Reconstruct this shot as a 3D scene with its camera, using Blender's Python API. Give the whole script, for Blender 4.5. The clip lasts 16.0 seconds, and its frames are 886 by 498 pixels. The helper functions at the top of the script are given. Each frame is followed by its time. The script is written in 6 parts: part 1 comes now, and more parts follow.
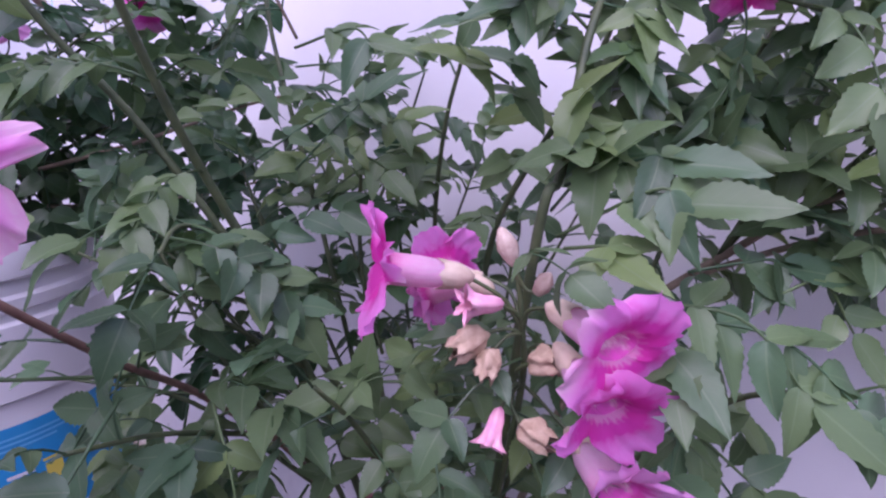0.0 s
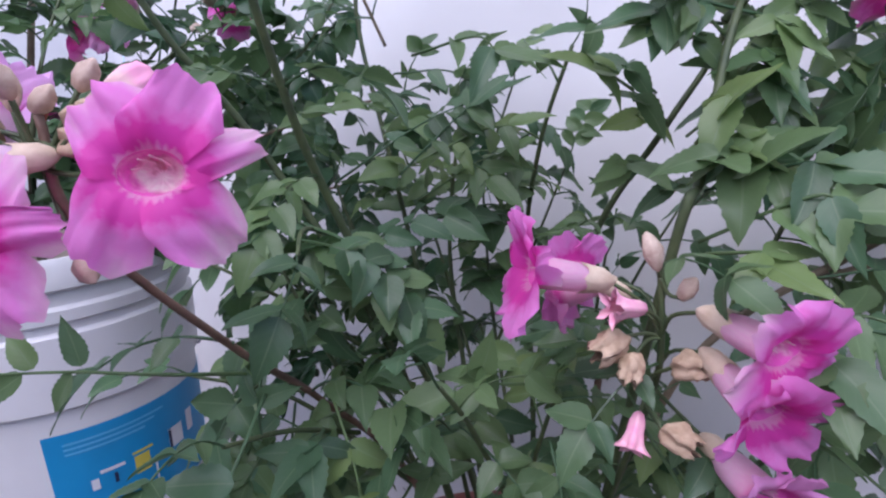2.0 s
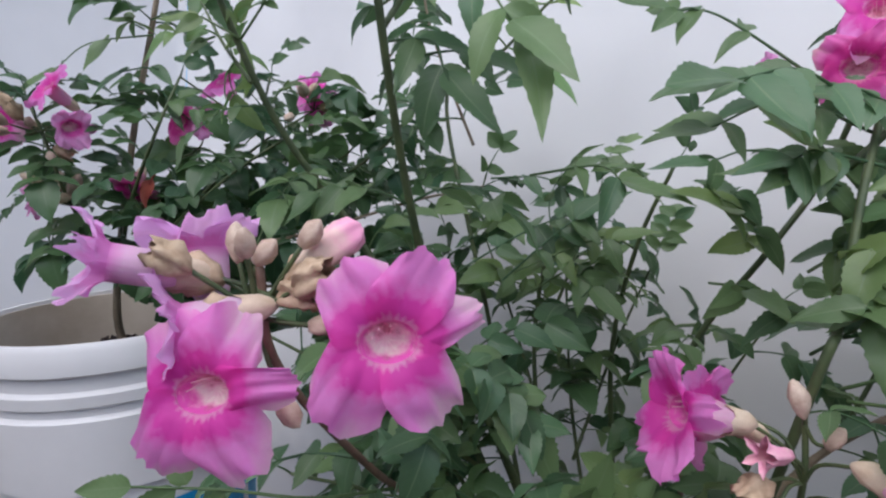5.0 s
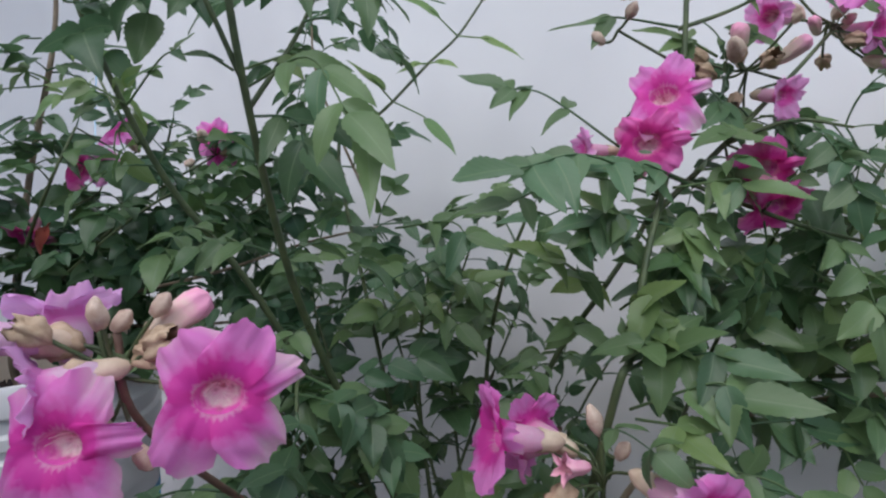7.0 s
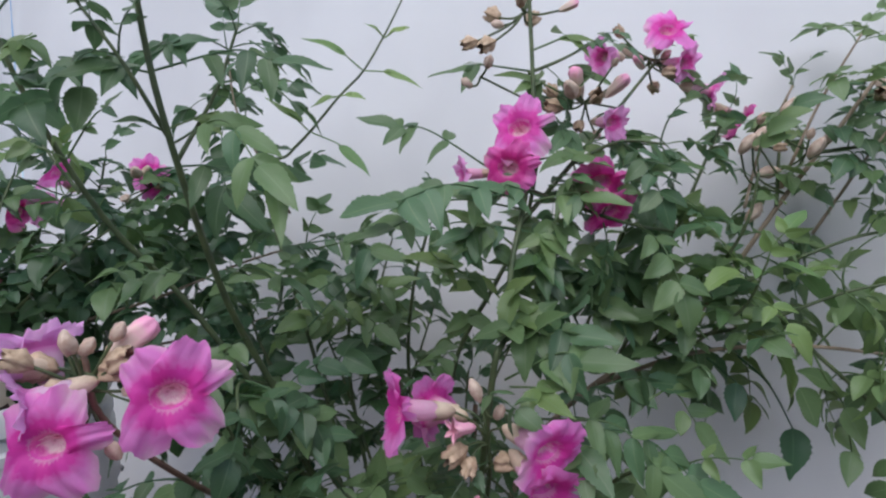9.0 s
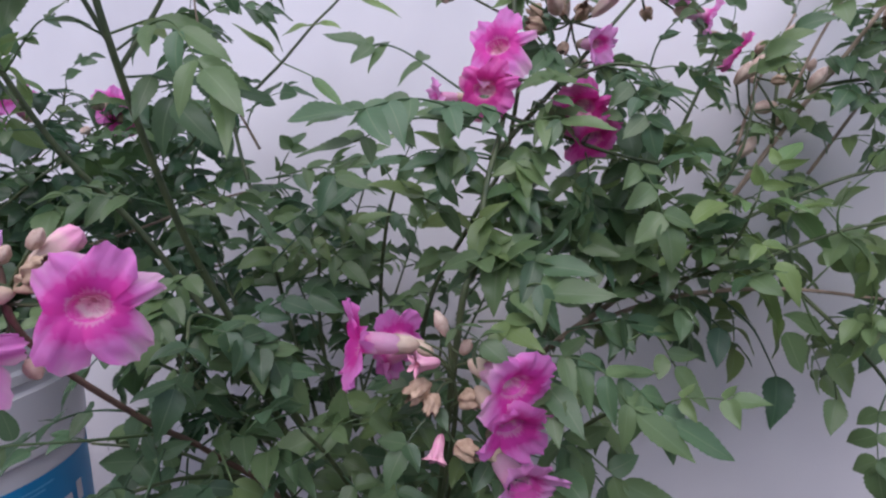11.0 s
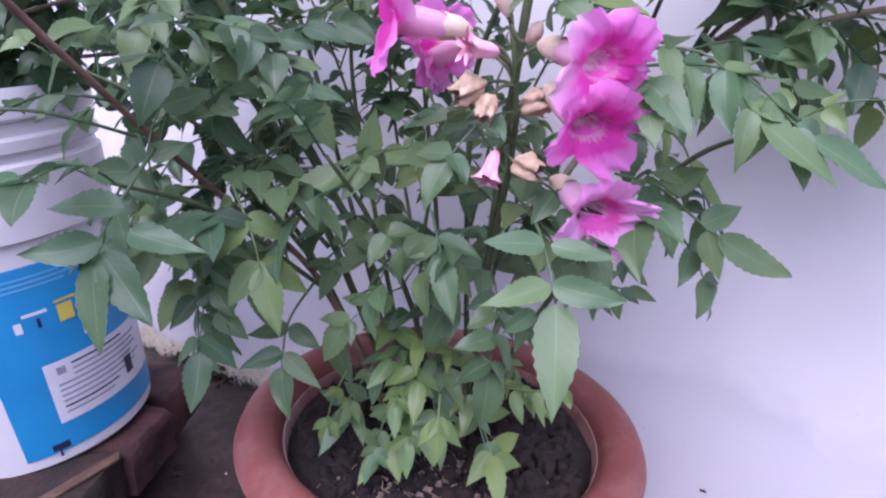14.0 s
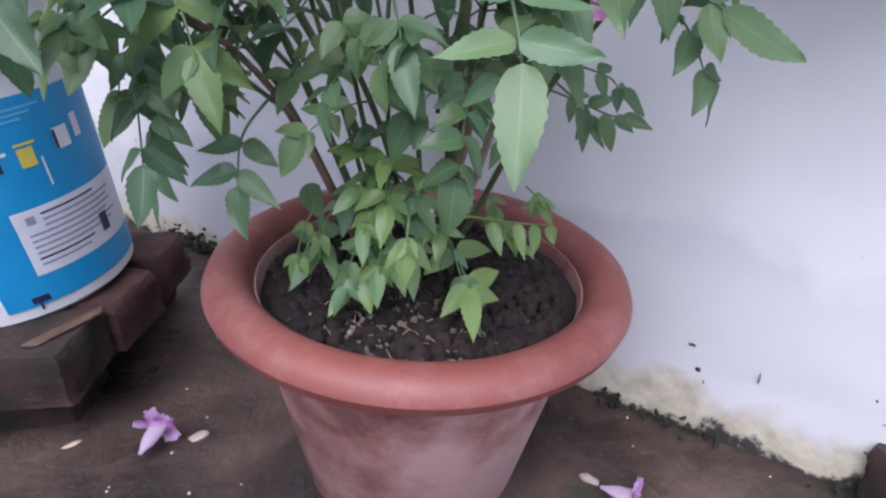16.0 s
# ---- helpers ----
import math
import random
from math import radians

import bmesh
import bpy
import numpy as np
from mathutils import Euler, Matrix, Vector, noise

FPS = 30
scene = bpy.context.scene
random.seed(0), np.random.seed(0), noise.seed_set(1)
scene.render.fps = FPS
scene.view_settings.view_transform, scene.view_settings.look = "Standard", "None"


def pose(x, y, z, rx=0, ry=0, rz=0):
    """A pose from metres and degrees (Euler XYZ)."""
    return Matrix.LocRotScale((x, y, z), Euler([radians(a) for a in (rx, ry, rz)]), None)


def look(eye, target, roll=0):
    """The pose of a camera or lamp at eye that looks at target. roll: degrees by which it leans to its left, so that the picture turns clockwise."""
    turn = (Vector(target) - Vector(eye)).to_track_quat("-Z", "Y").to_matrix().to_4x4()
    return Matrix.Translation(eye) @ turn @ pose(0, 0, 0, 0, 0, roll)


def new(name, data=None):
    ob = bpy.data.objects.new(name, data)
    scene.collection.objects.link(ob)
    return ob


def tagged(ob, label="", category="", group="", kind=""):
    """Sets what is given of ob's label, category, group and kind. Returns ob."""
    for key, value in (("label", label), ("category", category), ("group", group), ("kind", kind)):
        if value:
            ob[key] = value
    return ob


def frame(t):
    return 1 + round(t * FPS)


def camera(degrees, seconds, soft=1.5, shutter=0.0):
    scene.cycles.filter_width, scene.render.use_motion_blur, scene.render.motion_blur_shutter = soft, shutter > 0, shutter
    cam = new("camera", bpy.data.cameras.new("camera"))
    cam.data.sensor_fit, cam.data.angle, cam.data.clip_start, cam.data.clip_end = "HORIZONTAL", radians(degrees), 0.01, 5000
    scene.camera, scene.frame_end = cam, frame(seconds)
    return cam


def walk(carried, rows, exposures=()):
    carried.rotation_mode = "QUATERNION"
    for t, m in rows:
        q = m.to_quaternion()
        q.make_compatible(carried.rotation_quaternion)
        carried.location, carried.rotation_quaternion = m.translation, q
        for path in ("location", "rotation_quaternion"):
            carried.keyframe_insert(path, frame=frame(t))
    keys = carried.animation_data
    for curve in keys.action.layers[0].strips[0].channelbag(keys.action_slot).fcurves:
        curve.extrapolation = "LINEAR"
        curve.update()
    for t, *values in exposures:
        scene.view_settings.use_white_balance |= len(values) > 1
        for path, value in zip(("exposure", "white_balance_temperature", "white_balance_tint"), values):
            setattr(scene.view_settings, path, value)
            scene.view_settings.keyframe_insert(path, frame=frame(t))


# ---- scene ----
cam = camera(75.3, 16.0, soft=2.3)
PATH = [  # seconds, eye, target, roll
    (0, (0.0183, -0.4537, 0.6802), (-0.0429, 1.0545, 0.4434), -0.5),
    (0.5, (0.0045, -0.4560, 0.6771), (-0.0719, 1.0499, 0.4311), -0.7),
    (1, (-0.0230, -0.4575, 0.6749), (-0.1322, 1.0491, 0.4464), -0.1),
    (1.5, (-0.0283, -0.4628, 0.6764), (-0.1277, 1.0445, 0.4479), 0.2),
    (2, (-0.0390, -0.4628, 0.6810), (-0.1727, 1.0430, 0.4571), -0.4),
    (2.5, (-0.0558, -0.4674, 0.6833), (-0.2193, 1.0361, 0.4625), 0.7),
    (3, (-0.0742, -0.4689, 0.6863), (-0.2614, 1.0331, 0.4770), 1.2),
    (3.2, (-0.0803, -0.4720, 0.6917), (-0.2606, 1.0323, 0.4915), 1.3),
    (5.5, (-0.1086, -0.4812, 0.7337), (-0.2820, 1.0369, 0.6978), 2.3),
    (6, (-0.0990, -0.4910, 0.7460), (-0.2910, 1.5000, 0.7440), 2.4),
    (6.5, (-0.0757, -0.5064, 0.7444), (-0.1475, 1.0193, 0.7283), 2.5),
    (7, (-0.0536, -0.5255, 0.7459), (-0.0620, 1.0025, 0.7199), 1.1),
    (7.5, (-0.0345, -0.5568, 0.7482), (0.0404, 0.9689, 0.7176), 0.1),
    (8, (-0.0238, -0.5889, 0.7528), (0.0618, 0.9368, 0.7237), -2.0),
    (10.3, (-0.0001, -0.6248, 0.7597), (0.1833, 0.8910, 0.7131), -2.3),
    (10.5, (0.0045, -0.6110, 0.7490), (0.1947, 0.9040, 0.6871), -1.5),
    (11, (0.0045, -0.5881, 0.7230), (0.1420, 0.9292, 0.6084), -2.1),
    (11.5, (0.0037, -0.5667, 0.6978), (0.1023, 0.9490, 0.5312), -1.7),
    (12, (0.0022, -0.5537, 0.6756), (0.0572, 0.9574, 0.4556), -2.0),
    (12.5, (-0.0016, -0.5415, 0.6588), (0.0358, 0.9628, 0.3968), -1.6),
    (13, (0.0030, -0.5301, 0.6367), (0.0427, 0.9666, 0.3311), -1.8),
    (13.5, (0.0022, -0.5201, 0.6153), (0.0267, 0.9651, 0.2569), -1.2),
    (14, (0.0015, -0.5133, 0.5923), (0.0129, 0.9574, 0.1752), -0.7),
    (14.5, (0.0091, -0.5071, 0.5687), (0.0160, 0.9506, 0.1095), -0.6),
    (15, (0.0198, -0.5064, 0.5503), (0.0206, 0.9399, 0.0560), -0.6),
    (15.5, (0.0267, -0.5026, 0.5320), (0.0144, 0.9261, -0.0097), -1.0),
    (16, (0.0292, -0.4985, 0.5135), (0.0143, 0.9016, -0.1400), -1.0),
]
EXPOSURES = [  # seconds, stops, kelvin, tint
    (0, 0.8, 5600, 50), (1, 0.76, 5620, 32), (2, 0.72, 5680, 24), (3.2, 0.72, 5740, 20), (5.5, 0.34, 6120, 9), (6.1, 0.24, 6050, 8), (6.5, 0.15, 6050, 9),
    (8.2, 0.27, 6050, 9), (10.5, 0.2, 5950, 19), (11.5, 0.48, 5980, 30), (12.5, 0.93, 5720, 43), (14.2, 1.36, 5600, 35), (15.5, 1.36, 5540, 22), (16, 1.33, 5800, 17),
]
walk(cam, [(t, look(eye, target, roll)) for t, eye, target, roll in PATH], EXPOSURES)

# ---- world, sun ----
world = bpy.data.worlds.new("sky")
scene.world = world
world.use_nodes = True
wn = world.node_tree
sky = wn.nodes.new("ShaderNodeTexSky")
sky.sky_type = "NISHITA"
sky.sun_disc = False
sky.sun_elevation = radians(53)
sky.sun_rotation = radians(200)
sky.air_density, sky.dust_density = 1.0, 1.5
wn.nodes["Background"].inputs[1].default_value = 0.14
wn.links.new(sky.outputs[0], wn.nodes["Background"].inputs[0])
sun = new("sun", bpy.data.lights.new("sun", "SUN"))
sun.data.energy, sun.data.angle, sun.data.color = 2.2, radians(75), (1.0, 0.955, 0.9)
sun.matrix_world = look((-0.75, -2.2, 3.1), (0, 0, 0))


# ---- materials ----
def material(name, rough=0.6, base=(0.5, 0.5, 0.5)):
    m = bpy.data.materials.new(name)
    m.use_nodes = True
    b = m.node_tree.nodes["Principled BSDF"]
    b.inputs["Roughness"].default_value = rough
    b.inputs["Base Color"].default_value = (*base, 1)
    return m, m.node_tree, b


def node(nt, kind, **values):
    n = nt.nodes.new("ShaderNode" + kind)
    for key, value in values.items():
        n.inputs[key.replace("_", " ")].default_value = value
    return n


def noise_at(nt, scale, detail=4.0, kind="Object", rough=0.55):
    c = nt.nodes.new("ShaderNodeTexCoord")
    n = node(nt, "TexNoise", Scale=scale, Detail=detail, Roughness=rough)
    nt.links.new(c.outputs[kind], n.inputs["Vector"])
    return n.outputs["Fac"]


def ramp(nt, fac, stops):
    r = nt.nodes.new("ShaderNodeValToRGB")
    e = r.color_ramp.elements
    while len(e) < len(stops):
        e.new(0.5)
    for k, (pos, col) in enumerate(stops):
        e[k].position, e[k].color = pos, (*col, 1)
    nt.links.new(fac, r.inputs["Fac"])
    return r.outputs["Color"]


def mix(nt, fac, a, b, mode="MIX"):
    n = nt.nodes.new("ShaderNodeMix")
    n.data_type, n.blend_type = "RGBA", mode
    for value, socket in ((fac, n.inputs[0]), (a, n.inputs[6]), (b, n.inputs[7])):
        if isinstance(value, (int, float)):
            socket.default_value = value
        elif isinstance(value, tuple):
            socket.default_value = (*value, 1)
        else:
            nt.links.new(value, socket)
    return n.outputs[2]


def calc(nt, op, a, b=None, c=None, clamp=False):
    n = nt.nodes.new("ShaderNodeMath")
    n.operation, n.use_clamp = op, clamp
    for k, value in enumerate((a, b, c)):
        if value is None:
            continue
        if isinstance(value, (int, float)):
            n.inputs[k].default_value = value
        else:
            nt.links.new(value, n.inputs[k])
    return n.outputs[0]


def bump(nt, b, height, strength=0.3, dist=0.002):
    n = node(nt, "Bump", Strength=strength, Distance=dist)
    nt.links.new(height, n.inputs["Height"])
    nt.links.new(n.outputs[0], b.inputs["Normal"])


def simple(name, dark, light, scale, rough=0.6, bumps=0.3, dist=0.001, fine=6.0):
    m, nt, b = material(name, rough)
    f = noise_at(nt, scale, 6)
    nt.links.new(ramp(nt, f, [(0.3, dark), (0.7, light)]), b.inputs["Base Color"])
    bump(nt, b, noise_at(nt, scale * fine, 4), bumps, dist)
    return m


def thin(nt, b, colour, share):
    """Lets some light through a leaf or petal."""
    t = nt.nodes.new("ShaderNodeBsdfTranslucent")
    nt.links.new(colour, t.inputs["Color"])
    s = nt.nodes.new("ShaderNodeMixShader")
    s.inputs[0].default_value = share
    nt.links.new(b.outputs[0], s.inputs[1])
    nt.links.new(t.outputs[0], s.inputs[2])
    nt.links.new(s.outputs[0], nt.nodes["Material Output"].inputs["Surface"])


def leaf_material(name, dark, light, vein):
    m, nt, b = material(name, 0.35)
    info = nt.nodes.new("ShaderNodeObjectInfo")
    isl = nt.nodes.new("ShaderNodeNewGeometry")
    f = calc(nt, "ADD", calc(nt, "MULTIPLY", info.outputs["Random"], 0.55), calc(nt, "MULTIPLY", isl.outputs["Random Per Island"], 0.45))
    middle = tuple((p + q) / 2 for p, q in zip(dark, light))
    blue = (middle[0] * 0.82, middle[1] * 0.98, middle[2] * 1.18)
    yellow = (light[0] * 1.12, light[1] * 1.04, light[2] * 0.8)
    col = ramp(nt, f, [(0.1, dark), (0.36, blue), (0.5, middle), (0.72, light), (0.93, yellow)])
    col = mix(nt, calc(nt, "MULTIPLY", noise_at(nt, 45, 3), 0.35), col, tuple(v * 0.55 for v in dark))
    uv = nt.nodes.new("ShaderNodeUVMap")
    sep = nt.nodes.new("ShaderNodeSeparateXYZ")
    nt.links.new(uv.outputs[0], sep.inputs[0])
    side = calc(nt, "ABSOLUTE", calc(nt, "SUBTRACT", sep.outputs[0], 0.5))
    mid = calc(nt, "LESS_THAN", side, 0.03)
    lines = calc(nt, "SINE", calc(nt, "MULTIPLY", calc(nt, "SUBTRACT", sep.outputs[1], calc(nt, "MULTIPLY", side, 0.5)), 46.0))
    fine = calc(nt, "MULTIPLY", calc(nt, "GREATER_THAN", lines, 0.9), 0.05)
    col = mix(nt, calc(nt, "MAXIMUM", calc(nt, "MULTIPLY", mid, 0.35), fine), col, vein)
    nt.links.new(col, b.inputs["Base Color"])
    bump(nt, b, calc(nt, "ADD", calc(nt, "MULTIPLY", lines, 0.4), calc(nt, "MULTIPLY", noise_at(nt, 220, 3), 2.0)), 0.08, 0.0006)
    thin(nt, b, col, 0.42)
    return m


LEAF = leaf_material("green_leaf", (0.066, 0.124, 0.054), (0.195, 0.3, 0.125), (0.22, 0.3, 0.165))
LEAF_LIGHT = leaf_material("light_green_leaf", (0.115, 0.195, 0.085), (0.21, 0.32, 0.135), (0.25, 0.36, 0.175))
# deep green; behind the pot plant's middle it also paints in shade
LEAF_BACK = leaf_material("deep_shaded_leaf", (0.046, 0.1, 0.044), (0.105, 0.195, 0.08), (0.13, 0.21, 0.11))
LEAF_YOUNG = leaf_material("young_leaf", (0.16, 0.26, 0.075), (0.27, 0.39, 0.13), (0.3, 0.4, 0.18))
LEAF_RED = simple("withered_red_leaf", (0.16, 0.02, 0.015), (0.34, 0.07, 0.04), 50, 0.6)
STEM = simple("green_stem", (0.045, 0.07, 0.03), (0.1, 0.13, 0.05), 60, 0.55)
STEM_RED = simple("reddish_stem", (0.13, 0.075, 0.055), (0.26, 0.155, 0.11), 60, 0.6)
STEM_WOOD = simple("brown_twig", (0.16, 0.12, 0.08), (0.34, 0.27, 0.19), 50, 0.75)


def petal_material(name, pale, deep, throat, ring=1.0):
    """Pink limb, deep ring at the mouth, pale streaked throat, by the distance from the flower's axis."""
    m, nt, b = material(name, 0.55)
    c = nt.nodes.new("ShaderNodeTexCoord")
    sep = nt.nodes.new("ShaderNodeSeparateXYZ")
    nt.links.new(c.outputs["Object"], sep.inputs[0])
    x, y, z = sep.outputs
    r = calc(nt, "SQRT", calc(nt, "ADD", calc(nt, "MULTIPLY", x, x), calc(nt, "MULTIPLY", calc(nt, "MULTIPLY", y, y), 1.35)))
    ang = calc(nt, "ARCTAN2", y, x)
    wob = noise_at(nt, 95, 4)
    streak = calc(nt, "SINE", calc(nt, "MULTIPLY_ADD", ang, 23.0, calc(nt, "MULTIPLY", wob, 16.0)))
    rr = calc(nt, "ADD", r, calc(nt, "MULTIPLY", calc(nt, "ADD", calc(nt, "MULTIPLY", streak, 0.35), calc(nt, "MULTIPLY", calc(nt, "SUBTRACT", wob, 0.5), 7.0)), 0.0022))
    mid = tuple(0.5 * p + 0.5 * q for p, q in zip(deep, throat))
    soft = tuple(0.45 * p + 0.55 * q for p, q in zip(deep, pale))
    limb = ramp(nt, calc(nt, "MULTIPLY", rr, 25.0 * ring), [(0.26, mid), (0.33, deep), (0.5, deep), (0.59, soft), (0.72, pale), (1.0, tuple(min(1, v * 1.06) for v in pale))])
    tube = mix(nt, calc(nt, "MULTIPLY", calc(nt, "GREATER_THAN", streak, 0.5), 0.12), throat, pale)
    far = calc(nt, "MULTIPLY", calc(nt, "SUBTRACT", z, 0.036), 160.0, clamp=True)
    col = mix(nt, far, tube, limb)
    col = mix(nt, calc(nt, "MULTIPLY", noise_at(nt, 300, 2), 0.22), col, deep)
    nt.links.new(col, b.inputs["Base Color"])
    bump(nt, b, calc(nt, "ADD", calc(nt, "MULTIPLY", streak, 0.12), calc(nt, "MULTIPLY", noise_at(nt, 120, 4), 3.0)), 0.3, 0.0006)
    thin(nt, b, col, 0.48)
    return m


PETAL = petal_material("pink_petal", (0.86, 0.29, 0.71), (0.78, 0.06, 0.45), (0.9, 0.62, 0.76))
PETAL_HALF = petal_material("half_open_petal", (0.88, 0.42, 0.76), (0.76, 0.1, 0.46), (0.9, 0.62, 0.76), 1.6)
PETAL_PALE = petal_material("lilac_petal", (0.86, 0.5, 0.85), (0.8, 0.3, 0.68), (0.88, 0.68, 0.84), 1.5)
PETAL_DEEP = petal_material("deep_pink_petal", (0.86, 0.2, 0.58), (0.68, 0.04, 0.32), (0.8, 0.42, 0.52))
PETAL_FADED = petal_material("faded_petal", (0.62, 0.42, 0.68), (0.5, 0.22, 0.5), (0.72, 0.6, 0.72))
CALYX = simple("cream_calyx", (0.5, 0.37, 0.26), (0.7, 0.57, 0.44), 80, 0.65, 0.3, 0.001)
BUD = simple("cream_pink_bud", (0.4, 0.27, 0.21), (0.67, 0.54, 0.43), 110, 0.65, 0.3, 0.001)
BUD_PINK = simple("pink_bud", (0.78, 0.3, 0.48), (0.8, 0.48, 0.52), 90, 0.6)
BUD_TIPPED, nt, b = material("pink_tipped_bud", 0.6)
c = nt.nodes.new("ShaderNodeTexCoord")
sep = nt.nodes.new("ShaderNodeSeparateXYZ")
nt.links.new(c.outputs["Object"], sep.inputs[0])
col = ramp(nt, calc(nt, "ADD", calc(nt, "MULTIPLY", sep.outputs[2], 25.0), calc(nt, "MULTIPLY", calc(nt, "SUBTRACT", noise_at(nt, 140, 4), 0.5), 0.5)), [(0.3, (0.66, 0.52, 0.42)), (0.6, (0.78, 0.52, 0.5)), (0.8, (0.8, 0.34, 0.5))])
nt.links.new(col, b.inputs["Base Color"])
bump(nt, b, noise_at(nt, 160, 4), 0.4, 0.001)
DRY = simple("faded_flower", (0.34, 0.23, 0.145), (0.58, 0.44, 0.31), 130, 0.8)
THROAT, nt, b = material("streaked_throat", 0.6)
c = nt.nodes.new("ShaderNodeTexCoord")
sep = nt.nodes.new("ShaderNodeSeparateXYZ")
nt.links.new(c.outputs["Object"], sep.inputs[0])
ang = calc(nt, "ARCTAN2", sep.outputs[1], sep.outputs[0])
streak = calc(nt, "SINE", calc(nt, "MULTIPLY_ADD", ang, 11.0, calc(nt, "MULTIPLY", noise_at(nt, 130, 3), 16.0)))
col = ramp(nt, noise_at(nt, 75, 3), [(0.4, (0.5, 0.2, 0.24)), (0.47, (0.82, 0.5, 0.58)), (0.6, (0.9, 0.78, 0.72))])
col = mix(nt, calc(nt, "MULTIPLY", calc(nt, "GREATER_THAN", streak, 0.7), 0.15), col, (0.72, 0.24, 0.46))
sq = calc(nt, "SQRT", calc(nt, "ADD", calc(nt, "MULTIPLY", sep.outputs[0], sep.outputs[0]), calc(nt, "MULTIPLY", calc(nt, "MULTIPLY", sep.outputs[1], sep.outputs[1]), 1.8)))
lip = calc(nt, "ADD", calc(nt, "MULTIPLY", calc(nt, "SUBTRACT", sq, 0.0075), 330.0), calc(nt, "MULTIPLY", calc(nt, "SUBTRACT", noise_at(nt, 190, 3), 0.5), 2.4), clamp=True)
col = mix(nt, lip, col, (0.76, 0.1, 0.47))
nt.links.new(col, b.inputs["Base Color"])
bump(nt, b, streak, 0.3, 0.0006)
STAMEN = simple("stamen", (0.72, 0.42, 0.5), (0.8, 0.6, 0.6), 90, 0.5)

# pot plastic: terracotta with pale scuffs
POT, nt, b = material("terracotta_plastic", 0.5)
col = ramp(nt, noise_at(nt, 7, 7), [(0.3, (0.155, 0.04, 0.032)), (0.7, (0.225, 0.066, 0.052))])
scuff = calc(nt, "MULTIPLY", calc(nt, "SUBTRACT", noise_at(nt, 22, 8, rough=0.7), 0.5), 4.0, clamp=True)
col = mix(nt, calc(nt, "MULTIPLY", scuff, 0.3), col, (0.42, 0.26, 0.23))
nt.links.new(col, b.inputs["Base Color"])
bump(nt, b, noise_at(nt, 90, 5), 0.2, 0.001)
POT_SIDE, nt, b = material("dusty_terracotta", 0.7)
col = ramp(nt, noise_at(nt, 6, 8, rough=0.65), [(0.38, (0.13, 0.04, 0.034)), (0.45, (0.27, 0.115, 0.1)), (0.56, (0.46, 0.28, 0.265))])
col = mix(nt, calc(nt, "MULTIPLY", noise_at(nt, 60, 4), 0.3), col, (0.45, 0.3, 0.27))
nt.links.new(col, b.inputs["Base Color"])
bump(nt, b, noise_at(nt, 60, 6), 0.3, 0.0015)

SOIL = simple("dark_soil", (0.005, 0.003, 0.003), (0.02, 0.01, 0.009), 30, 0.9, 0.8, 0.004)
CLOD = simple("soil_clod", (0.005, 0.003, 0.003), (0.024, 0.0125, 0.011), 24, 0.9, 0.8, 0.003)
STRAW = simple("dry_straw", (0.2, 0.13, 0.08), (0.42, 0.32, 0.22), 60, 0.8)
CLOD_PALE = simple("pale_soil_crumb", (0.1, 0.07, 0.055), (0.26, 0.2, 0.16), 60, 0.9, 0.6, 0.002)
PLASTIC = simple("white_plastic", (0.66, 0.65, 0.66), (0.74, 0.73, 0.74), 9, 0.35, 0.1, 0.0005)
INSIDE = simple("soiled_plastic", (0.45, 0.37, 0.29), (0.66, 0.58, 0.49), 12, 0.6)
BLUE = simple("blue_print", (0.015, 0.25, 0.52), (0.02, 0.3, 0.6), 14, 0.38, 0.05)
PRINT_PALE = simple("pale_blue_print", (0.1, 0.42, 0.7), (0.14, 0.46, 0.72), 30, 0.4, 0.05)
PRINT_WHITE = simple("white_print", (0.66, 0.66, 0.7), (0.74, 0.74, 0.78), 30, 0.45, 0.05)
PRINT_DARK = simple("navy_print", (0.012, 0.014, 0.05), (0.02, 0.022, 0.07), 30, 0.45, 0.05)
PRINT_GREY = simple("grey_print", (0.25, 0.25, 0.32), (0.32, 0.32, 0.4), 60, 0.5, 0.05)
PRINT_YELLOW = simple("yellow_print", (0.6, 0.5, 0.06), (0.66, 0.56, 0.1), 30, 0.45, 0.05)
WIRE = simple("steel_wire", (0.2, 0.2, 0.22), (0.3, 0.3, 0.32), 30, 0.4)

# wall: whitewashed plaster, damp patches, flaking band with moss near the ground
WALL, nt, b = material("whitewashed_plaster", 0.85)
c = nt.nodes.new("ShaderNodeTexCoord")
sep = nt.nodes.new("ShaderNodeSeparateXYZ")
nt.links.new(c.outputs["Object"], sep.inputs[0])
z = sep.outputs[2]
big = noise_at(nt, 2.2, 3)
col = ramp(nt, big, [(0.42, (0.66, 0.655, 0.665)), (0.5, (0.71, 0.705, 0.712)), (0.6, (0.745, 0.74, 0.745))])
col = mix(nt, calc(nt, "MULTIPLY", noise_at(nt, 30, 6), 0.2), col, (0.63, 0.62, 0.645))
tide = calc(nt, "ADD", z, calc(nt, "MULTIPLY", calc(nt, "SUBTRACT", noise_at(nt, 3.4, 5), 0.5), 0.34))
tide = calc(nt, "MULTIPLY", calc(nt, "SUBTRACT", 0.272, tide), 32.0, clamp=True)
col = mix(nt, calc(nt, "MULTIPLY", tide, 0.7), col, (0.56, 0.56, 0.59))
edge = calc(nt, "ADD", z, calc(nt, "MULTIPLY", calc(nt, "SUBTRACT", noise_at(nt, 9, 7, rough=0.62), 0.5), -0.17))
